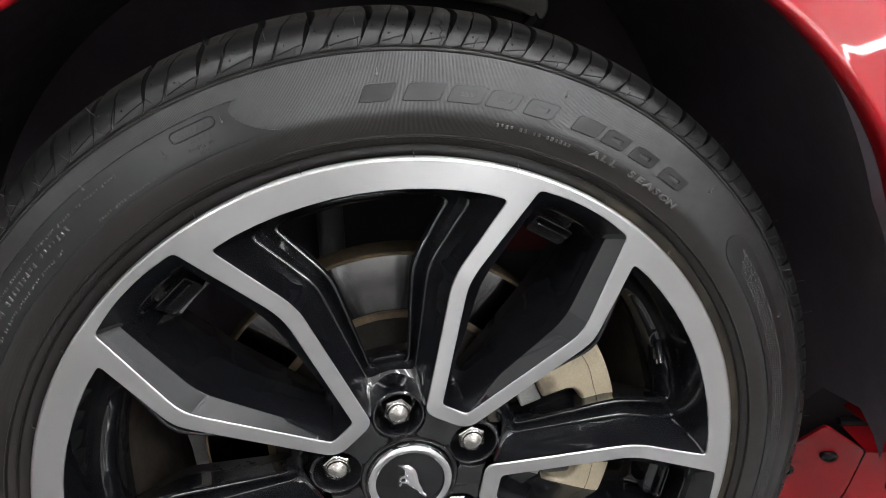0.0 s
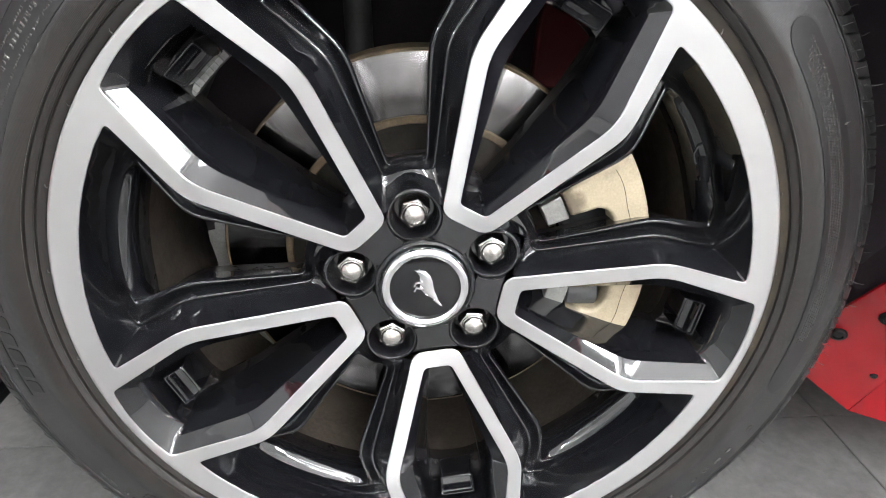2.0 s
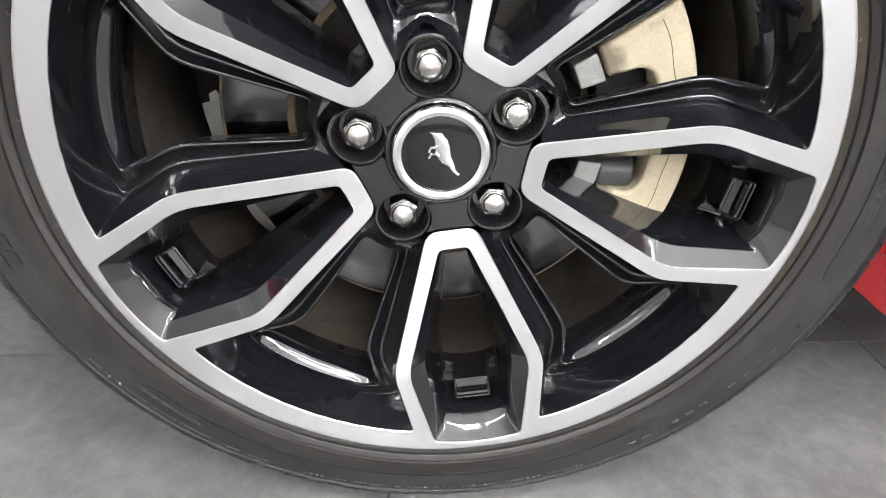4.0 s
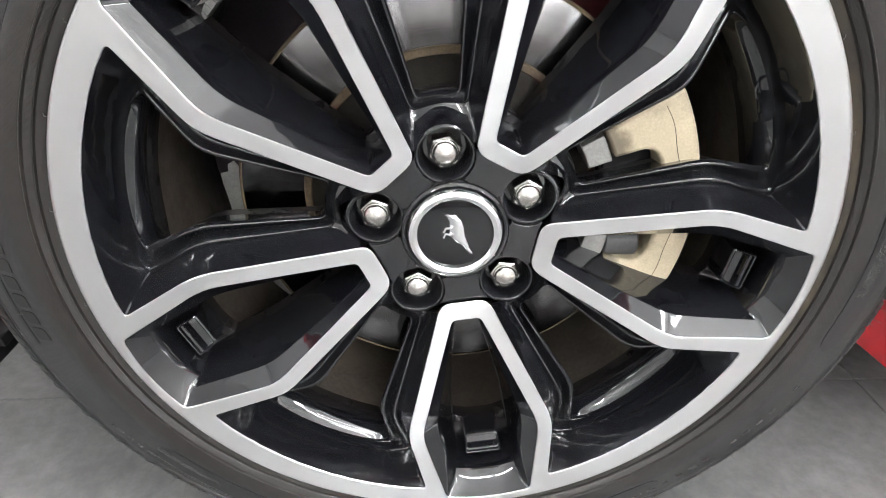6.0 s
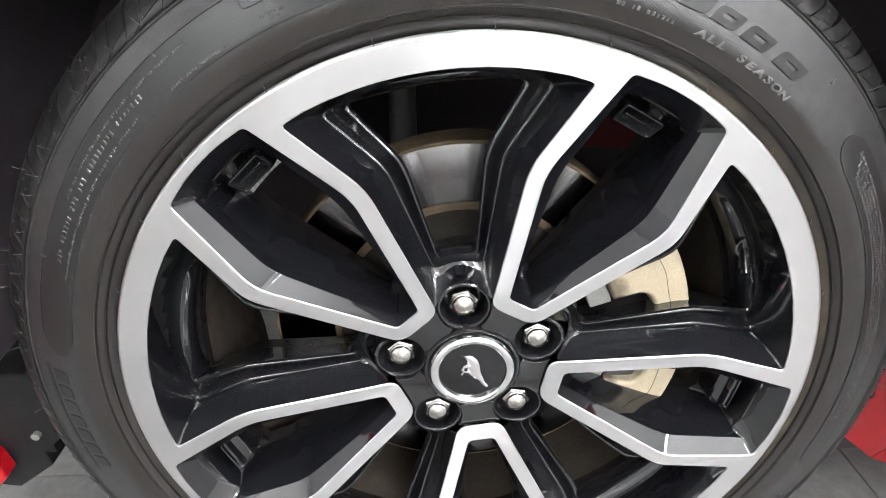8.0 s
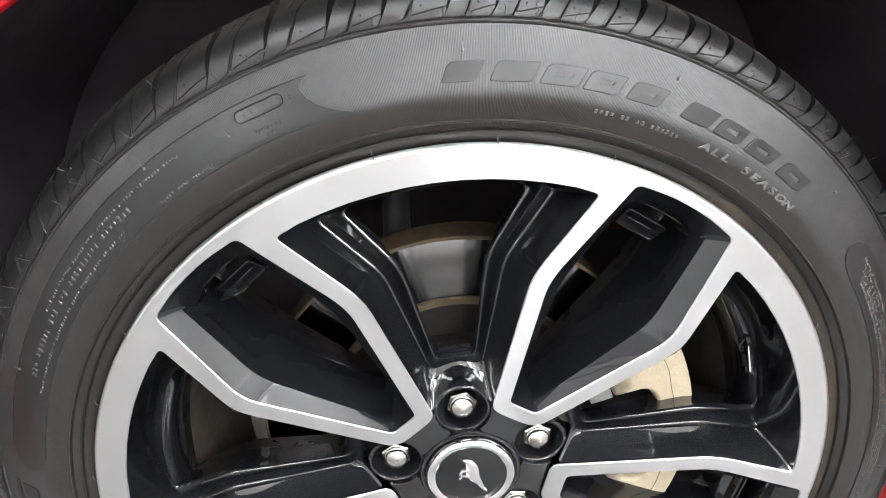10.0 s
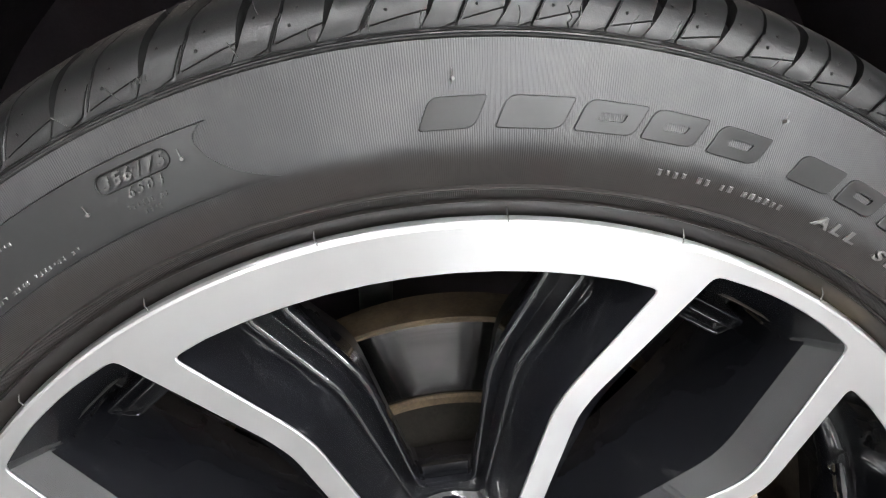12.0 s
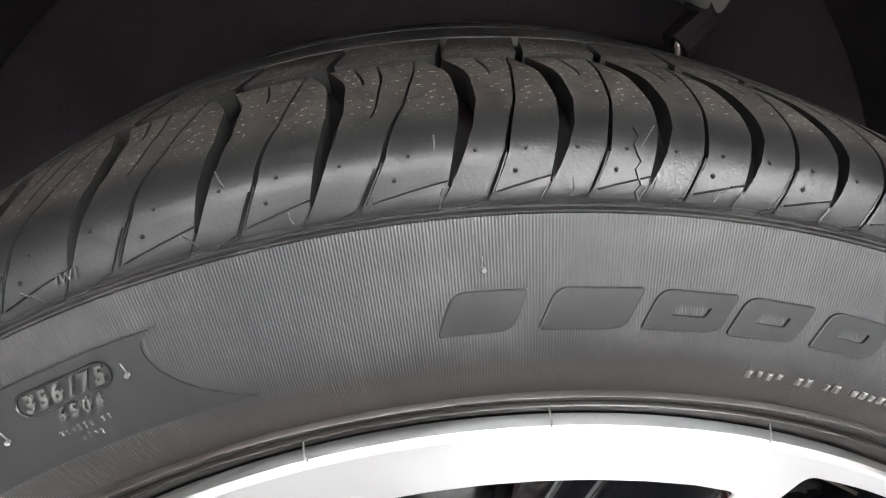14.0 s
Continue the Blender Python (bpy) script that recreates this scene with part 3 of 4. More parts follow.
    for a in (97.0, 81.7, 66.8, 112, 127, 52, 38, 24, 10, -4, -18, -34, -50, -66, -82, -98, -114, -130, -146, -162, -178, 166, 152, 139):
        c = on_side(0.2650, a, 0.0)
        tube(bm, [c, c + Vector((0, -0.003, 0)) - c.normalized() * 0.002, c + Vector((0.0006, -0.004, 0)) - c.normalized() * 0.006], 0.00028, 4)
    for a, r in ((85.7, 0.3108), (63.5, 0.3127), (103.2, 0.304), (110.5, 0.3005), (40, 0.3115), (120, 0.311), (17, 0.311), (-6, 0.311), (150, 0.311), (-178, 0.311)):
        c = on_side(r, a, 0.0)
        tube(bm, [c, c + Vector((0.0004, -0.0018, 0.0003))], 0.0007, 6)
        tube(bm, [c - c.normalized() * 0.0035 + Vector((0, -0.0004, 0)), c + c.normalized() * 0.0035 + Vector((0, -0.0004, 0))], 0.00025, 4)
    tagged(part("rubber_hair", bm, M_GLINT, tyre), kind="stuff")


def glyphs(text, a0, a1, r, h, lift, name, label, bold=0.0, wide=1.0, material=None):
    """Raised letters that follow the tyre's curve, clockwise from a0 to a1."""
    bm = bmesh.new()
    cu = bpy.data.curves.new("glyph", "FONT")
    cu.size, cu.extrude, cu.offset = 1.0, 0.0, bold
    ob = new("glyph", cu)
    n = len(text)
    for i, ch in enumerate(text):
        if ch == " ":
            continue
        cu.body = ch
        bpy.context.view_layer.update()
        me = bpy.data.meshes.new_from_object(ob.evaluated_get(bpy.context.evaluated_depsgraph_get()))
        co = [v.co.copy() for v in me.vertices]
        cx = (min(c.x for c in co) + max(c.x for c in co)) / 2
        k = h / 0.70
        a = a0 + (a1 - a0) * (i + 0.5) / n
        top = []
        for c in co:
            rr = r + c.y * k
            top.append(bm.verts.new(on_side(rr, a - math.degrees(((c.x - cx) * wide + 0.2 * wide * c.y) * k / r), lift)))
        for p in me.polygons:
            try:
                bm.faces.new([top[v] for v in p.vertices])
            except ValueError:
                pass
        bpy.data.meshes.remove(me)
    ret = bmesh.ops.extrude_face_region(bm, geom=bm.faces[:])
    for v in ret["geom"]:
        if isinstance(v, bmesh.types.BMVert):
            v.co.y += lift + 0.0006
    bpy.data.objects.remove(ob)
    part(name, bm, material or M_EMBOSS, tyre, label, sharp=30)


# the rim: barrel, face, spokes
def rim_barrel():
    bm = bmesh.new()
    revolve(bm, [(0.2585, 0.0030), (0.2570, 0.0110), (0.2500, 0.0200), (0.2430, 0.0300), (0.2405, 0.1300), (0.2465, 0.2300), (0.2560, 0.2420), (0.2600, 0.2480),
                 (0.2560, 0.2500), (0.2400, 0.2400), (0.2300, 0.2250), (0.2280, 0.1300), (0.2275, 0.0720), (0.2262, 0.0690)], 240)
    return part("wheel", bm, M_BARREL, car, "alloy wheel, black with machined silver face, dusty inside", AXLE)


rim = rim_barrel()


def face_y(r):
    """Depth of the machined face by radius: flat at the rim, dished to the hub."""
    return float(np.interp(r, [0.0622, 0.0730, 0.1790, 0.1815, 0.30], [0.0206, 0.0174, 0.0010, 0.0004, 0.0]))


def uv(r, a):
    return Vector((r * math.cos(radians(a)), r * math.sin(radians(a))))


def at_face(p, dy=0.0):
    return Vector((p[0], face_y(math.hypot(p[0], p[1])) + dy, p[1]))


def grown(loop, d):
    """A closed 2D loop moved to its left by d."""
    out, n = [], len(loop)
    for i in range(n):
        t = (loop[(i + 1) % n] - loop[i - 1]).normalized()
        out.append(loop[i] + Vector((-t.y, t.x)) * d)
    return out


def dense(loop, step=0.012):
    out, n = [], len(loop)
    for i in range(n):
        a, b = loop[i], loop[(i + 1) % n]
        k = max(1, int((b - a).length / step))
        out += [a.lerp(b, j / k) for j in range(k)]
    return out


PETAL = [54 + 72 * k for k in range(5)]


def pocket_outline(c):
    cor = [uv(0.2523, c - 8.46), uv(0.2540, c - 3), uv(0.2540, c + 3), uv(0.2523, c + 8.46), uv(0.1800, c + 15.6), uv(0.0730, c + 8.85), uv(0.0730, c - 8.85), uv(0.1800, c - 15.6)]
    return rounded(cor, [0.004, 0.02, 0.02, 0.004, 0.012, 0.004, 0.004, 0.012])


def star_outline():
    cor, rad = [], []
    for c in PETAL:
        cor += [uv(0.0622, c - 17.0), uv(0.0622, c + 17.0), uv(0.1806, c + 19.1), uv(0.2405, c + 12.6)]
        rad += [0.009, 0.009, 0.012, 0.0045]
        for k in range(1, 12):
            cor.append(uv(0.2412, c + 12.6 + 46.8 * k / 12))
            rad.append(0.002)
        cor += [uv(0.2405, c + 59.4), uv(0.1806, c + 52.9)]
        rad += [0.0045, 0.012]
    return rounded(cor, rad)


def machined_face():
    bm = bmesh.new()
    star = dense(star_outline(), 0.01)
    pockets = [dense(pocket_outline(c), 0.01) for c in PETAL]
    ring = [uv(0.2590, 360 * i / 300) for i in range(300)]
    edges = []
    for loop in [star, ring] + pockets:
        vs = [bm.verts.new(at_face(p)) for p in loop]
        edges += [bm.edges.new((vs[i], vs[(i + 1) % len(vs)])) for i in range(len(vs))]
    for v in bm.verts:
        v.co.y, v.co.z = v.co.z, v.co.y
    depth = {v: v.co.z for v in bm.verts}
    for v in bm.verts:
        v.co.z = 0
    bmesh.ops.triangle_fill(bm, use_beauty=True, edges=edges, normal=(0, 0, 1))
    for v, d in depth.items():
        v.co = Vector((v.co.x, d, v.co.y))
    # narrow polished chamfers round the openings and a rolled outer lip
    for loop, d in [(star, 0.0004)] + [(p, 0.0004) for p in pockets]:
        loft(bm, [[at_face(p) for p in loop], [at_face(p, 0.0005) for p in grown(loop, d)], [at_face(p, 0.0014) for p in grown(loop, d)]])
    revolve(bm, [(0.2590, 0.0), (0.2602, 0.0005), (0.2610, 0.0016), (0.2613, 0.0035), (0.2608, 0.0070), (0.2580, 0.0085)], 300)
    bmesh.ops.remove_doubles(bm, verts=bm.verts, dist=1e-5)
    part("machined_face", bm, M_ALU, rim, "bright turned aluminium face of rim and spokes", sharp=25)


def levels(rows, smooth):
    """Lofts outlines that have the same corners at different depths. rows: lists of (r, angle, y)."""
    loops = []
    for row in rows:
        flat = [uv(r, a) for r, a, y in row]
        out = []
        n = len(row)
        for i in range(n):
            c, a, b = flat[i], flat[i - 1] - flat[i], flat[(i + 1) % n] - flat[i]
            d = min(smooth[i], a.length * 0.45, b.length * 0.45)
            ya, y, yb = row[i - 1][2], row[i][2], row[(i + 1) % n][2]
            p, q = c + a.normalized() * d, c + b.normalized() * d
            yp, yq = y + (ya - y) * d / a.length, y + (yb - y) * d / b.length
            for k in range(4):
                t = k / 3
                w = (1 - t) ** 2 * p + 2 * t * (1 - t) * c + t * t * q
                out.append(Vector((w.x, (1 - t) ** 2 * yp + 2 * t * (1 - t) * y + t * t * yq, w.y)))
        loops.append(out)
    return loops


def pocket_walls():
    """The black well inside one loop of the machined face, about the angle 0."""
    def polar2(x, z, y):
        return (math.hypot(x, z), math.degrees(math.atan2(z, x)), y)

    def row(dp, e, di, dh, yp, yi, yh):
        """How far the outline has moved in: at the corners, the end, the bends and the hub, with their depths."""
        half = [polar2(0.2493 - e, 0.0369 - dp, yp), polar2(0.1735, 0.0478 - di, yi), polar2(0.0728 + 0.6 * dh, 0.0111 - 0.6 * dh, yh)]
        c, b, h = half
        m = 0.2536 - e
        return [(c[0], -c[1], c[2]), (m, -3, yp), (m, 3, yp), c, b, h, (h[0], -h[1], h[2]), (b[0], -b[1], b[2])]
    sm = [0.003, 0.02, 0.02, 0.003, 0.012, 0.004, 0.004, 0.012]
    rows = [row(0.0000, 0.0000, 0.0000, 0.0000, 0.0010, 0.0012, 0.0184),
            row(0.0040, 0.0036, 0.0060, 0.0022, 0.0063, 0.0072, 0.0226),
            row(0.0080, 0.0074, 0.0118, 0.0042, 0.0116, 0.0123, 0.0261),
            row(0.0096, 0.0132, 0.0140, 0.0050, 0.0205, 0.0195, 0.0330),
            row(0.0098, 0.0138, 0.0145, 0.0052, 0.0225, 0.0225, 0.0355),
            row(0.0108, 0.0146, 0.0176, 0.0066, 0.0400, 0.0360, 0.0430),
            row(0.0116, 0.0152, 0.0212, 0.0080, 0.0600, 0.0480, 0.0500),
            row(0.0122, 0.0340, 0.0238, 0.0092, 0.0640, 0.0560, 0.0560),
            row(0.0130, 0.0350, 0.0272, 0.0106, 0.0760, 0.0740, 0.0740)]
    bm = bmesh.new()
    loft(bm, levels(rows, sm))
    # the tilted pad at the outer end of the well
    top = rounded([(0.2170, -0.0150), (0.2170, 0.0150), (0.2322, 0.0164), (0.2322, -0.0164)], [0.0022] * 4, 4)
    low = [Vector((p.x, 0.064, p.y * 1.04)) for p in top]
    mid = [Vector((p.x, 0.0388 - 0.52 * (p.x - 0.2170) + 0.0012, p.y)) for p in top]
    hi = [Vector((0.2246 + (p.x - 0.2246) * 0.86, 0.0388 - 0.52 * (p.x - 0.2170), p.y * 0.93)) for p in top]
    def inset(kx, kz, depth):
        return [Vector((0.2246 + (p.x - 0.2246) * kx, 0.0388 + depth - 0.52 * (p.x - 0.2170), p.y * kz)) for p in top]
    vs = loft(bm, [low, mid, hi, inset(0.76, 0.91, 0.0004), inset(0.66, 0.86, 0.0024)])
    bm.faces.new(vs[-1])
    vs = loft(bm, [inset(0.26, 0.84, 0.0024), inset(0.20, 0.82, 0.0008), inset(0.10, 0.78, 0.0004)])
    bm.faces.new(vs[-1])
    return mesh_of(bm, "spoke", M_BLACK, 21)


def gap_walls():
    """The black ribs and webs between two loops of the face, about the angle 0."""
    def row(g, mid, o, t, tm):
        arc = []
        for k in range(1, 10):
            f = abs(k - 5) / 5
            w = f ** 5
            arc.append((mid[0] + (g[0] - mid[0]) * w, -g[1] + 2 * g[1] * k / 10, mid[1] + (g[2] - mid[1]) * w))
        return [(g[0], -g[1], g[2])] + arc + [(g[0], g[1], g[2]), (o[0], o[1], o[2]), (t[0], t[1], t[2]), (tm[0], 0, tm[1]), (t[0], -t[1], t[2]), (o[0], -o[1], o[2])]
    sm = [0.004] + [0.003] * 9 + [0.004, 0.012, 0.006, 0.010, 0.006, 0.012]
    def step(k, da, dy):
        """The same outline a little further in and up or down: the beads along the rib's edges."""
        g, mid, o, t, tm = k
        return ((g[0] - 0.0003, g[1] - da, g[2] + dy), (mid[0] - 0.0003, mid[1] + dy), (o[0], o[1] - da, o[2] + dy), (t[0] + 0.0008, t[1] - da, t[2] + 0.7 * dy), (tm[0] + 0.0002, tm[1] + 0.6 * dy))
    def bead(k):
        return [step(k, da, dy) for da, dy in ((0.16, -0.0013), (0.44, -0.0022), (0.78, -0.0025), (1.12, -0.0021), (1.38, -0.0011), (1.54, 0.0004))]
    outer = ((0.2285, 20.3, 0.0360), (0.2350, 0.0340), (0.1814, 13.4, 0.0250), (0.0868, 13.2, 0.0425), (0.0905, 0.0432))
    inner = ((0.2262, 16.4, 0.0392), (0.2312, 0.0392), (0.1808, 10.0, 0.0290), (0.0925, 10.0, 0.0452), (0.0940, 0.0436))
    flute = ((0.2272, 18.2, 0.0425), (0.2330, 0.0400), (0.1811, 11.6, 0.0330), (0.0898, 11.5, 0.0480), (0.0922, 0.0450))
    rows = [row((0.2402, 23.3, 0.0012), (0.2409, 0.0012), (0.1806, 16.7, 0.0016), (0.0660, 19.5, 0.0222), (0.0880, 0.0335)),
            row((0.2370, 22.0, 0.0120), (0.2372, 0.0160), (0.1808, 15.6, 0.0120), (0.0735, 16.8, 0.0320), (0.0886, 0.0375)),
            row((0.2330, 21.2, 0.0250), (0.2360, 0.0260), (0.1811, 14.4, 0.0205), (0.0795, 14.9, 0.0395), (0.0895, 0.0418))]
    rows += [row(*k) for k in (outer, *bead(outer), flute, inner, *bead(inner))]
    # behind the rib the web turns back under it
    rows += [row((0.2250, 15.4, 0.0430), (0.2262, 0.0424), (0.1804, 9.1, 0.0325), (0.0948, 8.6, 0.0478), (0.0952, 0.0455)),
             row((0.2243, 15.8, 0.0480), (0.2228, 0.0475), (0.1800, 9.6, 0.0385), (0.0958, 8.8, 0.0525), (0.0964, 0.0495)),
             row((0.2238, 16.6, 0.0560), (0.2212, 0.0545), (0.1800, 10.8, 0.0480), (0.0950, 10.0, 0.0600), (0.0955, 0.0560)),
             row((0.2234, 17.6, 0.0720), (0.2205, 0.0720), (0.1800, 12.2, 0.0750), (0.0935, 12.0, 0.0750), (0.0935, 0.0750))]
    bm = bmesh.new()
    loft(bm, levels(rows, sm))
    return mesh_of(bm, "rib_web", M_BLACK, 48)


def spokes():
    a, b = pocket_walls(), gap_walls()
    for k in range(5):
        part("spoke", a, None, rim, "gloss black hollow spoke", turn_y(54 + 72 * k), bevel=0.0014)
        part("rib_web", b, None, rim, "gloss black ribbed web between spokes", turn_y(90 + 72 * k), bevel=0.0010)


def hub():
    bm = bmesh.new()
    revolve(bm, [(0.0330, 0.0500), (0.0345, 0.0262), (0.0352, 0.0240), (0.0364, 0.0233), (0.0378, 0.0238), (0.0385, 0.0250), (0.0390, 0.0275), (0.0392, 0.0600), (0.0850, 0.0600), (0.0850, 0.0800), (0.0300, 0.0800)], 120)
    part("hub", bm, M_HUB, rim, "satin black wheel hub")
    # plates between the nut wells
    bm = bmesh.new()
    c1, c2 = uv(0.05715, 36), uv(0.05715, -36)
    out = [c1 + 0.0206 * Vector((math.cos(radians(a)), math.sin(radians(a)))) for a in range(-112, -51, 6)][::-1]
    out = [uv(0.0622, 17), *out, *[uv(0.0385, a) for a in range(16, -17, -8)], *[Vector((p.x, -p.y)) for p in out[::-1]], uv(0.0622, -17)]
    prism(bm, out, 0.0242, 0.050)
    me = mesh_of(bm, "hub_plate", M_HUB, 30)
    for c in PETAL:
        part("hub_plate", me, None, rim, m=turn_y(c), bevel=0.0008)
    bm = bmesh.new()
    c = P(0.05715, 0)
    prof = [(0.0340, 0.0520), (0.0318, 0.0452), (0.0290, 0.0425), (0.0262, 0.0410), (0.0240, 0.0385), (0.0228, 0.0345), (0.0221, 0.0305), (0.0210, 0.0279), (0.0198, 0.0271), (0.0186, 0.0272), (0.0179, 0.0282), (0.0174, 0.0300), (0.0166, 0.0440), (0.0150, 0.0462), (0.0020, 0.0465)]
    loft(bm, [[c + P(r, 360 * i / 56, y) for i in range(56)] for r, y in prof])
    me = mesh_of(bm, "nut_boss", M_BLACK, 30)
    for k in range(5):
        part("nut_boss", me, None, rim, m=turn_y(90 + 72 * k))


def lug_nuts():
    bm = bmesh.new()
    hexa = lambda r, y: [P(r, 60 * i + 8, y) for i in range(6)]
    # hexagon with chamfered corners, a collar and a blunt cone on top
    vs = loft(bm, [hexa(0.0121, 0.0480), hexa(0.0121, 0.0332), hexa(0.0118, 0.0324), hexa(0.0106, 0.0316)])
    bm.faces.new(vs[-1])
    ring = lambda r, y: [P(r, 360 * i / 32, y) for i in range(32)]
    vs = loft(bm, [ring(0.0096, 0.0320), ring(0.0095, 0.0310), ring(0.0090, 0.0304), ring(0.0086, 0.0302), ring(0.0085, 0.0286), ring(0.0080, 0.0278), ring(0.0060, 0.0264), ring(0.0030, 0.0249), ring(0.0004, 0.0240)])
    bm.faces.new(vs[-1])
    me = mesh_of(bm, "lug_nut", M_NUT, 25)
    for k in range(5):
        a = 90 + 72 * k
        part("lug_nut", me, None, car, "bright steel conical lug nut", AXLE @ Matrix.Translation(P(0.05715, a)) @ turn_y((0, 25, 10, 40, 16)[k]))


def balance_weights():
    """Grey zinc weights stuck in a row inside the barrel."""
    bm = bmesh.new()
    out = rounded([Vector((0.2128, -0.0024)), Vector((0.2190, -0.0024)), Vector((0.2190, 0.0024)), Vector((0.2128, 0.0024))], [0.0006] * 4, 3)
    prism(bm, out, 0.0655, 0.0800)
    me = mesh_of(bm, "balance_weight", M_CALGREY, 30)
    for k in range(8):
        part("balance_weight", me, None, rim, "small grey stick-on balance weight", turn_y(122.6 + 1.42 * k))


balance_weights()


def centre_cap():
    bm = bmesh.new()
    vs = revolve(bm, [(0.0300, 0.0290), (0.0285, 0.0200), (0.0270, 0.0192), (0.0120, 0.0186), (0.0010, 0.0185)], 96)
    bm.faces.new(vs[-1])
    cap = part("centre_cap", bm, M_CAP, car, "round black centre cap with a chrome ring", AXLE @ Matrix.Translation((0, 0.0012, 0)))
    bm = bmesh.new()
    revolve(bm, [(0.0345, 0.0290), (0.0343, 0.0215), (0.0335, 0.0185), (0.0322, 0.0170), (0.0302, 0.0164), (0.0286, 0.0170), (0.0272, 0.0180), (0.0267, 0.0200)], 96)
    part("chrome_ring", bm, M_CHROME, cap, "polished chrome ring")
    # emblem: a plain slanting silver shape
    bm = bmesh.new()
    spine = [(-0.0055, 0.0172), (-0.0018, 0.0150), (0.0012, 0.0105), (0.0016, 0.0050), (0.0010, -0.0010), (0.0035, -0.0065), (0.0060, -0.0092), (0.0070, -0.0130), (0.0096, -0.0162)]
    wide = [0.0022, 0.0040, 0.0042, 0.0050, 0.0054, 0.0042, 0.0022, 0.0016, 0.0014]
    left = [(x - w, z + w * 0.3) for (x, z), w in zip(spine, wide)]
    right = [(x + w, z - w * 0.1) for (x, z), w in zip(spine, wide)]
    loops = [[Vector((x, 0.0187, z)) for x, z in left], [Vector((x * 0.4 + a * 0.6, 0.0172, z * 0.4 + b * 0.6)) for (x, z), (a, b) in zip(left, spine)],
             [Vector((x * 0.4 + a * 0.6, 0.0172, z * 0.4 + b * 0.6)) for (x, z), (a, b) in zip(right, spine)], [Vector((x, 0.0187, z)) for x, z in right]]
    loft(bm, loops, closed=False)
    for pts in (((-0.0008, 0.0062), (-0.0062, 0.0064), (-0.0082, 0.0034)), ((-0.0012, 0.0000), (-0.0066, 0.0022), (-0.0088, -0.0008))):
        tube(bm, [Vector((x, 0.0182, z)) for x, z in pts], 0.0014, 6)
    part("emblem", bm, M_CHROME, cap, "plain slanting silver emblem shape", sharp=60)


def valve():
    bm = bmesh.new()
    p0, p1 = P(0.2310, 17.0, 0.0460), P(0.2235, 14.2, 0.0330)
    tube(bm, [p0, p0.lerp(p1, 0.5), p1], 0.0050, 14)
    p2 = p1 + (p1 - p0).normalized() * 0.004
    tube(bm, [p1, p2], 0.0036, 12)
    ob = part("valve_stem", bm, M_BLACK, rim, "black rubber tyre valve")
    bm = bmesh.new()
    c = P(0.2308, 17.6, 0.0400)
    vs = loft(bm, [[c + P(q, 360 * i / 28, y) for i in range(28)] for q, y in ((0.0100, 0.0), (0.0096, -0.0012), (0.0086, -0.0012), (0.0082, 0.0))])
    part("valve_seat", bm, M_BLACK, rim, "round black seat of the tyre valve")


machined_face()
spokes()
hub()
lug_nuts()
centre_cap()
valve()

# ---------------------------------------------------------------- the car


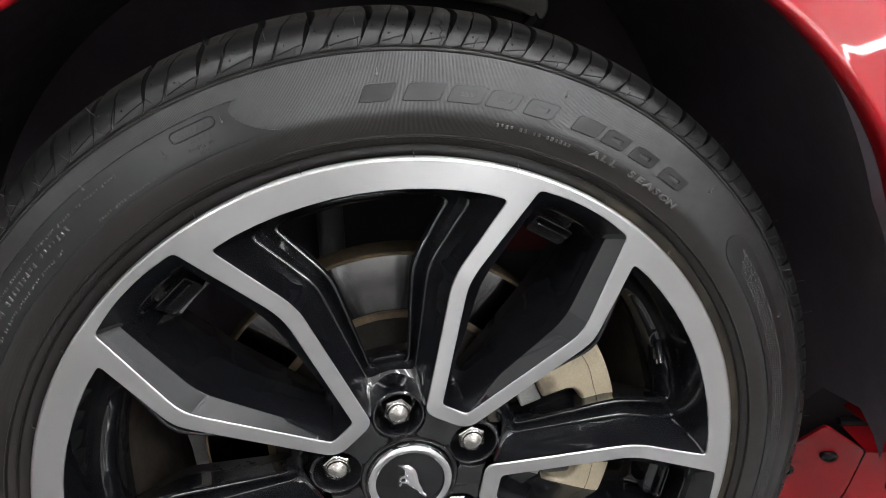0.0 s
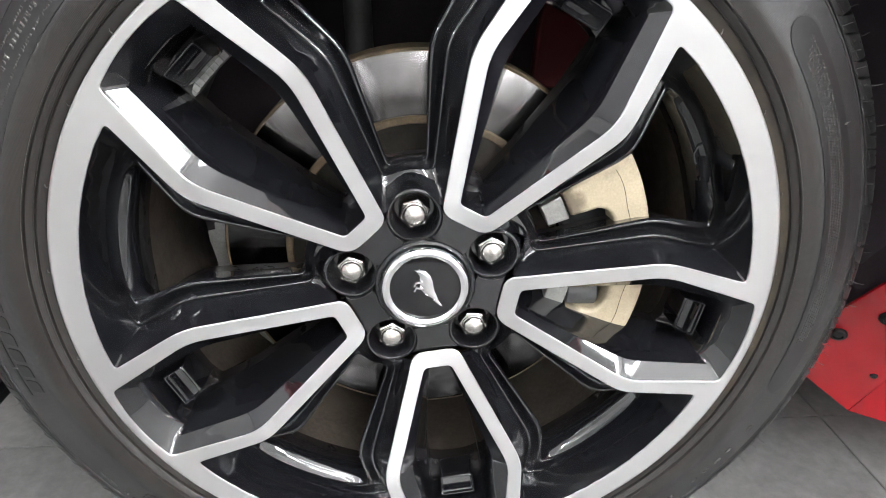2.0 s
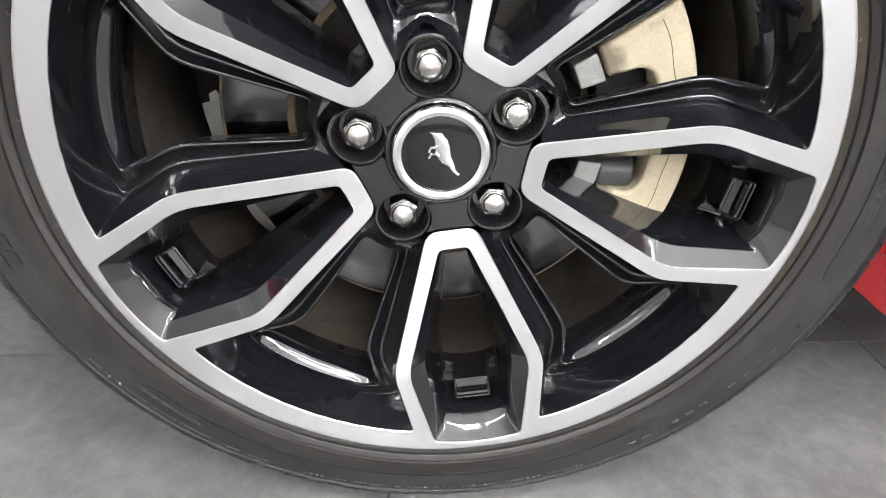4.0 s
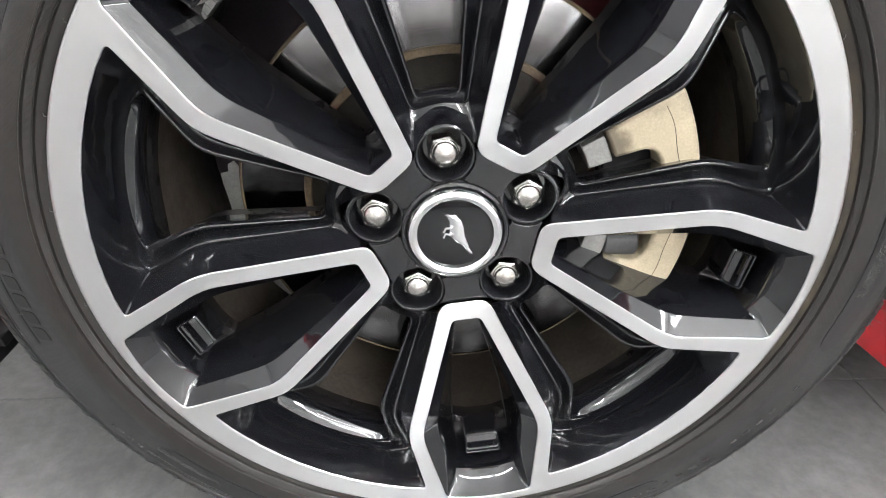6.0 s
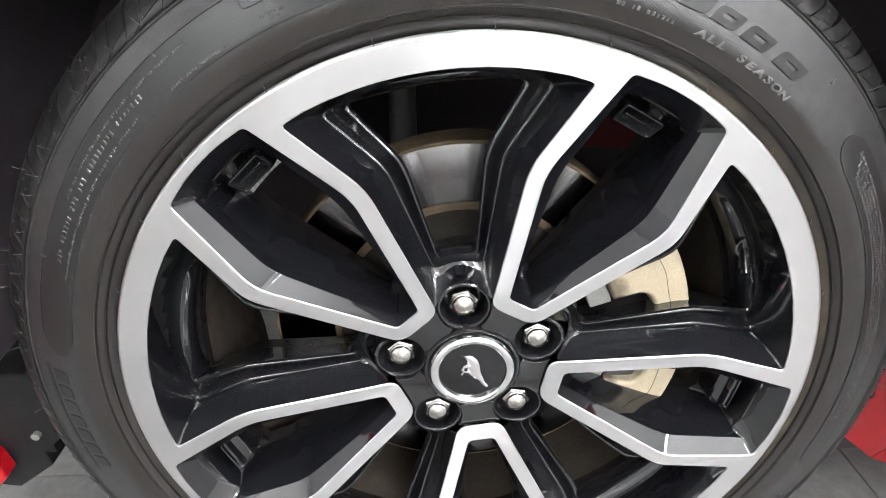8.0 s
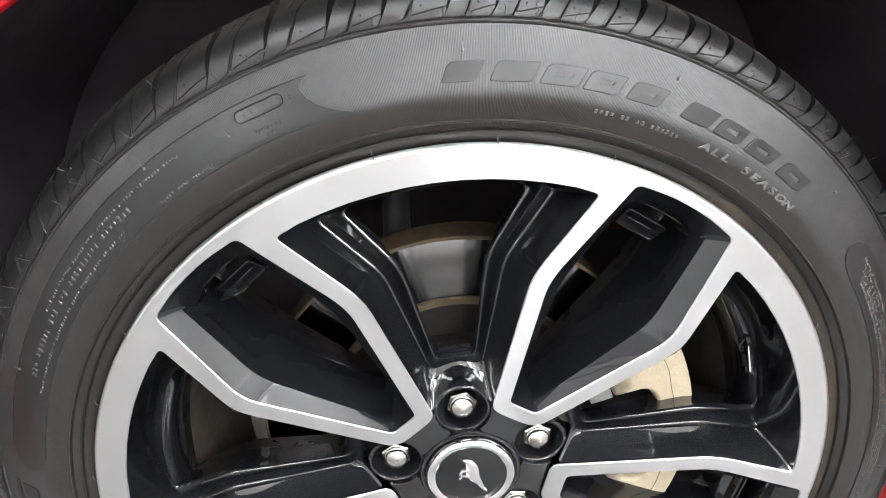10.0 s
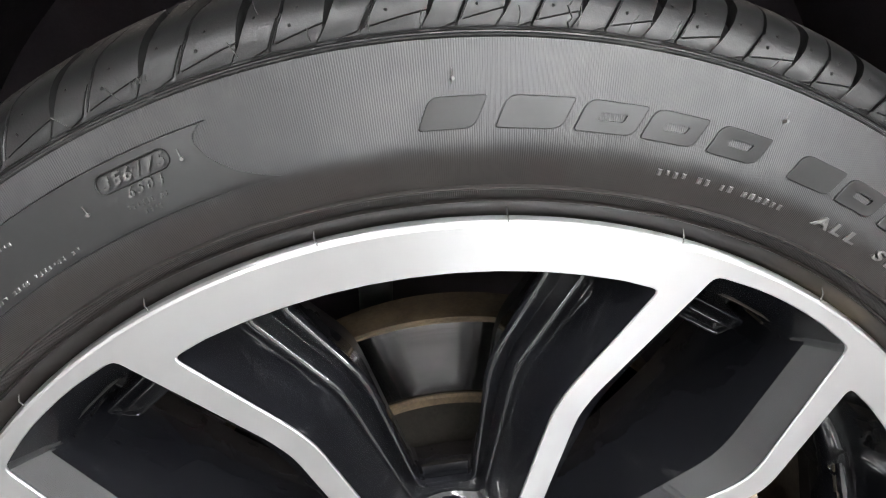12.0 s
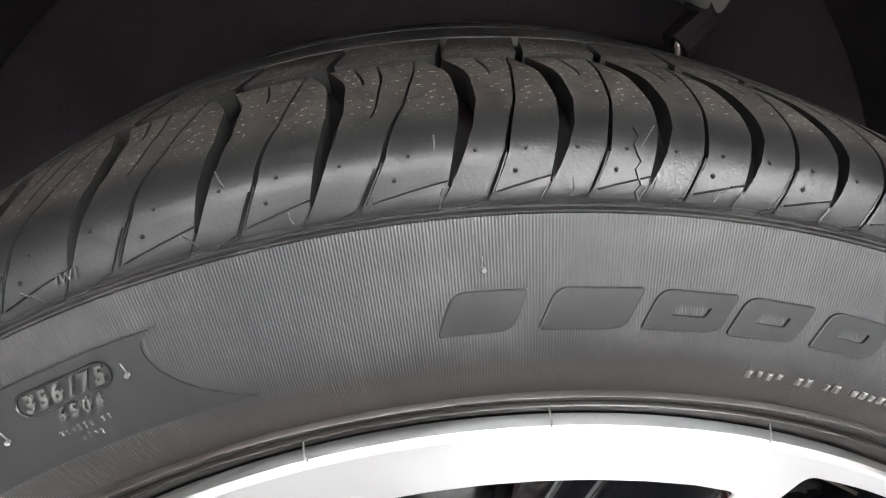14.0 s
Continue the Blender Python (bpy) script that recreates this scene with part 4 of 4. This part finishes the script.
def brakes():
    bm = bmesh.new()
    revolve(bm, [(0.1160, 0.0905), (0.1650, 0.0905), (0.1665, 0.0915), (0.1665, 0.0990), (0.1600, 0.1000), (0.1600, 0.1120), (0.1665, 0.1130), (0.1665, 0.1200), (0.1160, 0.1200)], 160)
    disc = part("brake_disc", bm, M_DISC, car, "grey steel brake disc", AXLE)
    bm = bmesh.new()
    revolve(bm, [(0.1160, 0.0950), (0.1165, 0.0890), (0.1152, 0.0877), (0.1108, 0.0874), (0.1098, 0.0890)], 120)
    part("disc_edge", bm, M_RUST, disc, "rusty golden edge band")
    bm = bmesh.new()
    revolve(bm, [(0.1645, 0.0902), (0.1660, 0.0903), (0.1672, 0.0916), (0.1672, 0.1205), (0.1650, 0.1208)], 160)
    part("disc_rim", bm, M_RUST, disc, "rusty golden edge band")
    bm = bmesh.new()
    vs = revolve(bm, [(0.1110, 0.1100), (0.1100, 0.0884), (0.1060, 0.0868), (0.0960, 0.0835), (0.0860, 0.0825), (0.0300, 0.0825)], 120)
    bm.faces.new(vs[-1])
    part("disc_hat", bm, M_HAT, disc, "dull steel disc hat")
    # thin shield behind the disc, with a torn-looking upper corner
    bm = bmesh.new()
    edge = [uv(0.1905 + 0.0012 * math.sin(a * 1.7), a) for a in range(171, 232, 3)]
    out = [uv(0.150, 167), uv(0.168, 166.5), uv(0.1730, 167.5), uv(0.1750, 169.5), uv(0.1800, 167.4), uv(0.1850, 168.5), uv(0.1850, 170.5), *edge, uv(0.150, 231)]
    prism(bm, out, 0.1240, 0.1256)
    part("dust_shield", bm, M_CALGREY, car, "pale grey pressed dust shield behind the disc", AXLE)
    # vent vanes between the two rings
    bm = bmesh.new()
    for k in range(48):
        box(bm, 0.118, 0.162, 0.099, 0.113, -0.002, 0.002, turn_y(k * 7.5))
    part("disc_vane", bm, M_RUST, disc)

    bm = bmesh.new()
    def arc(r0, r1, a0, a1, y0, y1, n=14):
        out = [uv(r1, a0 + (a1 - a0) * i / n) for i in range(n + 1)] + [uv(r0, a1 - (a1 - a0) * i / n) for i in range(n + 1)]
        prism(bm, out, y0, y1)
    def sweep(r, a0, a1, n):
        return [uv(r, a0 + (a1 - a0) * i / n) for i in range(n + 1)]
    outline = sweep(0.1845, -30, 24, 24) + sweep(0.124, 24, 13.5, 6) + [uv(0.146, 12.9), uv(0.1510, 12.1), uv(0.1543, 10.4)] + sweep(0.156, 8.4, -19.0, 12) + [uv(0.1543, -21.2), uv(0.1510, -23.0), uv(0.146, -24.0)] + sweep(0.124, -24.5, -30, 4)
    prism(bm, outline, 0.050, 0.135)
    cal = part("brake_caliper", bm, M_CAL, car, "cream cast brake caliper", AXLE, bevel=0.006)
    bm = bmesh.new()
    tube(bm, [P(0.1690 + 0.0007 * math.sin(k * 0.9), -28.0 + 2 * k, 0.0499) for k in range(26)], 0.00025, 5)
    part("casting_seam", bm, M_PLASTIC, cal, "thin dark casting seam")
    bm = bmesh.new()
    arc(0.105, 0.1232, 12, 22, 0.054, 0.086)
    part("caliper_bracket", bm, M_CALGREY, cal, "bare metal caliper bracket", bevel=0.003)
    bm = bmesh.new()
    arc(0.105, 0.1232, -28.5, -17, 0.054, 0.086)
    part("caliper_bracket", bm, M_CALGREY, cal, "bare metal caliper bracket", bevel=0.003)
    bm = bmesh.new()
    arc(0.118, 0.156, -24, 13, 0.072, 0.086)
    part("brake_pad", bm, M_PLASTIC, cal, "dark brake pad", bevel=0.002)
    bm = bmesh.new()
    tube(bm, [P(0.1240, -21.5, 0.066), P(0.1500, -19.0, 0.066)], 0.0125, 24)
    part("caliper_piston", bm, M_BOOT, cal, "dark grey piston boot", bevel=0.002)


brakes()


def arch_ring(r, y, a0, a1, n):
    """A ring round the arch, which tightens a little towards both ends."""
    out = []
    for i in range(n + 1):
        a = a0 + (a1 - a0) * i / n
        k = 1.022 - 0.067 * min(max((56 - a) / 22, 0.0), 1.0) - 0.042 * min(max((a - 95) / 25, 0.0), 1.0)
        out.append(Vector((k * r * math.cos(radians(a)), y, ZC + k * r * math.sin(radians(a)))))
    return out


def body_curve(z):
    """How far the flank leans in towards its top."""
    return 2.4 * max(0.0, min(z, 0.70) - 0.58) ** 2 + 0.576 * max(0.0, z - 0.70) - 0.0173


def fender():
    n = 96
    a0, a1 = -4, 184
    bm = bmesh.new()
    loops = [arch_ring(r, y, a0, a1, n) for r, y in ((0.4150, -0.004), (0.4100, -0.0140), (0.4078, -0.0205), (0.4076, -0.0240), (0.4090, -0.0268), (0.4112, -0.0282), (0.4140, -0.0286), (0.4180, -0.0280),
                                                     (0.4250, -0.0276), (0.4420, -0.0270), (0.4650, -0.0263), (0.5100, -0.0250), (0.56, -0.0230), (0.62, -0.020), (0.70, -0.012), (0.80, 0.0))]
    for ring in loops:
        for p in ring:
            p.y += body_curve(p.z)
    loft(bm, loops, closed=False)
    part("front_fender", bm, M_RED, car, "glossy red front fender with a rolled arch lip", sharp=60)
    # black liner behind it
    bm = bmesh.new()
    ring = [(0.4132, -0.012, -1.0), (0.4165, 0.002, 1.0), (0.428, 0.030, 2.0), (0.440, 0.085, 0.0), (0.445, 0.125, -8.0), (0.445, 0.200, -16.0), (0.445, 0.330, -16.0)]
    vs = loft(bm, [arch_ring(r, y, a, 186, n) for r, y, a in ring], closed=False)
    cen = bm.verts.new((0, 0.335, ZC))
    last = vs[-1]
    for i in range(len(last) - 1):
        bm.faces.new((last[i], last[i + 1], cen))
    part("arch_liner", bm, M_LINER, car, "matt black wheel arch liner")
    bm = bmesh.new()
    box(bm, -0.8, 0.8, 0.34, 0.36, 0.16, 1.05)
    part("inner_panel", bm, M_LINER, car, "dark inner body panel")
    # unseen bonnet, body block and door, added to shade the arch and floor
    bm = bmesh.new()
    prism(bm, rounded([(-0.80, 0.86), (0.80, 0.98), (0.80, 1.16), (-0.80, 1.10)], [0.03] * 4, 4), 0.16, 1.75)
    part("bonnet", bm, M_RED, car, "glossy red bonnet, unseen, added to shade the arch", bevel=0.01)
    bm = bmesh.new()
    box(bm, -0.78, 2.60, 0.36, 1.72, 0.16, 0.95)
    part("body_block", bm, M_LINER, car, "plain dark body block, unseen, added to shade the floor")
    bm = bmesh.new()
    prism(bm, rounded([(0.81, 0.30), (2.10, 0.30), (2.10, 0.96), (0.81, 0.96)], [0.03] * 4, 4), 0.03, 0.12)
    part("front_door", bm, M_RED, car, "glossy red door panel, unseen, added to shade the floor", bevel=0.008)


fender()


def skirt():
    # the plate at the front end of the sill, turned a little towards the wheel
    def on_plate(x, z, back=0.0):
        return Vector((x, 0.4155 - 0.5 * x - 0.45 * z, z)) - facing * back
    across, up, facing = Vector((0.894, -0.447, 0.0)), Vector((-0.167, -0.334, 0.928)), Vector((-0.415, -0.830, -0.373))
    out = [(0.395, 0.180), (0.392, 0.236), (0.4050, 0.2775), (0.4150, 0.3145), (0.4586, 0.2845), (0.4787, 0.1990), (0.4772, 0.1137), (0.4262, 0.1534)]
    line = rounded([Vector(p) for p in out], [0.004, 0.004, 0.004, 0.006, 0.003, 0.030, 0.003, 0.004], 4)
    bm = bmesh.new()
    vs = loft(bm, [[on_plate(p.x, p.y, d) for p in line] for d in (0.0, 0.0035)])
    bm.faces.new(vs[0])
    bm.faces.new(vs[-1])
    s = part("side_skirt", bm, M_RED, car, "glossy red sill end with black bolts", bevel=0.0008)
    # outer sill, with a ledge along its top
    rows = [[(0.4480, 0.0800, 0.3010), (0.530, 0.066, 0.302), (0.62, 0.052, 0.304), (1.30, 0.040, 0.31)],
            [(0.4590, 0.0590, 0.2862), (0.530, 0.043, 0.288), (0.62, 0.030, 0.290), (1.30, 0.012, 0.296)],
            [(0.4600, 0.0578, 0.2838), (0.530, 0.041, 0.284), (0.62, 0.028, 0.286), (1.30, 0.010, 0.292)],
            [(0.4780, 0.0845, 0.2050), (0.530, 0.056, 0.205), (0.62, 0.034, 0.205), (1.30, 0.014, 0.205)],
            [(0.4780, 0.1255, 0.1137), (0.530, 0.090, 0.113), (0.62, 0.060, 0.113), (1.30, 0.035, 0.113)],
            [(0.4790, 0.3000, 0.1110), (0.530, 0.300, 0.110), (0.62, 0.300, 0.110), (1.30, 0.300, 0.110)]]
    bm = bmesh.new()
    loft(bm, [[Vector(p) for p in r] for r in rows], closed=False)
    part("sill_face", bm, M_RED, s, "glossy red outer sill")
    for x, h, q in ((0.4363, 0.2697, 0.9), (0.4144, 0.2355, 0.9), (0.4667, 0.1828, 0.4)):
        bm = bmesh.new()
        c = on_plate(x, h)
        vs = loft(bm, [[c + across * (q * r * math.cos(k * math.pi / 10)) + up * (q * r * math.sin(k * math.pi / 10)) + facing * (q * d) for k in range(20)]
                       for r, d in ((0.0090, -0.001), (0.0090, 0.0025), (0.0076, 0.0045), (0.0050, 0.0050), (0.0042, 0.0032))])
        bm.faces.new(vs[-1])
        part("bolt", bm, M_PLASTIC, s, "black plastic fastener")
    bm = bmesh.new()
    loft(bm, [[Vector((x, y, z)) for y, z in ((0.160, 0.17), (0.168, 0.17), (0.168, 0.45), (0.160, 0.45))] for x in (0.395, 0.78)])
    part("liner_flap", bm, M_LINER, s, "black liner flap behind the sill end")
    bm = bmesh.new()
    tube(bm, [Vector((0.446, 0.083, 0.305)), Vector((0.53, 0.068, 0.305)), Vector((0.62, 0.054, 0.307)), Vector((0.80, 0.05, 0.309))], 0.0042, 10)
    part("seal", bm, M_PLASTIC, s, "black rubber seal")
    bm = bmesh.new()
    prism(bm, rounded([Vector(p) for p in ((0.464, 0.3085), (0.80, 0.3135), (0.80, 0.345), (0.490, 0.330), (0.473, 0.3215))], [0.002] * 5, 3), 0.070, 0.100)
    part("panel_end", bm, M_RED, s, bevel=0.0015)

    # lower rear corner of the front bumper, ahead of the wheel
    bm = bmesh.new()
    out = [(-0.52, 0.300), (-0.372, 0.300), (-0.378, 0.262), (-0.393, 0.232), (-0.388, 0.222), (-0.400, 0.212), (-0.398, 0.202), (-0.410, 0.204), (-0.407, 0.186), (-0.447, 0.157), (-0.52, 0.170)]
    prism(bm, [Vector(p) for p in out], 0.088, 0.16)
    b = part("bumper_undertray", bm, M_PLASTIC, car, "black plastic bumper undertray edge", bevel=0.0015)
    bm = bmesh.new()
    prism(bm, [Vector(p) for p in ((-0.56, 0.25), (-0.452, 0.222), (-0.444, 0.212), (-0.440, 0.190), (-0.458, 0.170), (-0.56, 0.168))], 0.070, 0.0875)
    part("front_bumper", bm, M_RED, b, "glossy red bumper corner", bevel=0.002)
    bm = bmesh.new()
    tube(bm, [Vector((-0.409, 0.089, 0.228)), Vector((-0.409, 0.083, 0.228))], 0.004, 10)
    part("screw", bm, M_CALGREY, b, "small steel screw")


skirt()


def arch_fittings():
    m = AXLE
    bm = bmesh.new()
    e, d = Vector((0.0119, -0.1288, 0.3832)), Vector((0.3939, 0.9027, -0.1733))
    c = m @ (e + d * 0.45)
    tube(bm, [c + Vector((0, 0, -0.006)), c + Vector((0, 0, 0.006))], 0.0075, 12)
    ob = part("liner_bolt", bm, M_NUT, car, "bright steel bolt head")
    bm = bmesh.new()
    c2 = m @ (e + Vector((0.4256, 0.8958, -0.10)) * 0.46)
    tube(bm, [c, c.lerp(c2, 0.5) + Vector((0.01, 0, 0)), c2], 0.012, 10)
    part("strut_bracket", bm, M_LINER, ob)
    bm = bmesh.new()
    tube(bm, [c2 + Vector((-0.03, 0.01, 0.03)), c2 + Vector((-0.015, 0, 0.012)), c2 + Vector((0, 0, 0.005))], 0.014, 12)
    part("link_joint", bm, M_CALGREY, ob)
    bm = bmesh.new()
    tube(bm, [Vector((-0.053, 0.205, 0.40)), Vector((-0.053, 0.205, 0.48)), Vector((-0.055, 0.215, 0.66))], 0.013, 16)
    part("suspension_strut", bm, M_BOOT, car, "dark grey steel suspension strut")
    # grey cast arm over the far side of the tyre
    bm = bmesh.new()
    arm = [Vector(p) for p in ((0.040, 0.366), (0.0843, 0.359), (0.127, 0.3546), (0.171, 0.3427), (0.198, 0.331), (0.211, 0.320), (0.219, 0.325), (0.2228, 0.3333), (0.222, 0.352), (0.200, 0.395), (0.060, 0.420))]
    prism(bm, rounded(arm, [0.004] * len(arm), 3), 0.27, 0.30)
    part("suspension_arm", bm, M_ARM, car, "grey cast suspension arm above the tyre", AXLE, bevel=0.004)
    # red painted inner panel seen past the disc
    bm = bmesh.new()
    prism(bm, rounded([Vector((0.118, 0.452)), Vector((0.196, 0.448)), Vector((0.205, 0.54)), Vector((0.125, 0.535))], [0.012] * 4, 4), 0.250, 0.270)
    part("strut_panel", bm, M_MAROON, car, "dark red painted inner panel", bevel=0.004)


arch_fittings()

# ---------------------------------------------------------------- fine pieces
sidewall_shapes()
glyphs("ALL SEASON", 58.4, 43.4, 0.2846, 0.0042, 0.0009, "writing", "small raised pale sidewall writing", 0.03, 1.6, M_GLINT)
glyphs("356/75", 108.8, 104.1, 0.3046, 0.0042, 0.0014, "writing", "small raised sidewall numbers", 0.022)
glyphs("6504", 107.5, 104.7, 0.2993, 0.0034, 0.0014, "writing", "small raised sidewall numbers", 0.022)
glyphs("TWI", 104.6, 103.2, 0.3298, 0.0024, 0.0010, "writing", "small raised wear mark")


def number_frame():
    bm = bmesh.new()
    w, h = 0.0108, 0.0031
    pts = [Vector((sx * w + h * math.cos(a), h * math.sin(a))) for sx, a0 in ((1, -90), (-1, 90)) for a in (radians(a0 + 18 * k) for k in range(11))]
    pts.append(pts[0])
    tube(bm, [on_side(0.3066 + p.y, 106.5 - math.degrees(p.x / 0.3066), 0.0009) for p in pts], 0.00035, 5)
    part("number_frame", bm, M_LETTER, tyre, "thin raised frame round the numbers")


number_frame()
shoulder_moulding()
shoulder_blocks()


def floor_tiles():
    bm = bmesh.new()
    s = 0.598
    vs = [[bm.verts.new((x, y, z)) for x, y in ((-s / 2 + e, -s / 2 + e), (s / 2 - e, -s / 2 + e), (s / 2 - e, s / 2 - e), (-s / 2 + e, s / 2 - e))] for e, z in ((0, -0.006), (0, -0.0006), (0.0006, 0.0))]
    for a, b in zip(vs, vs[1:]):
        for i in range(4):
            bm.faces.new((a[i], a[(i + 1) % 4], b[(i + 1) % 4], b[i]))
    bm.faces.new(vs[-1])
    me = mesh_of(bm, "tile", M_FLOOR, 30)
    turn = pose(0.551, 0.243, 0)
    for i in range(-11, 11):
        for j in range(-14, 7):
            m = turn @ pose(0.3 + 0.6 * i, 0.3 + 0.6 * j, 0)
            x, y = m.translation.xy
            if -3.0 < x < 2.8 and -4.5 < y < 3.1:
                part("tile", me, None, FLOOR, m=m)


floor_tiles()
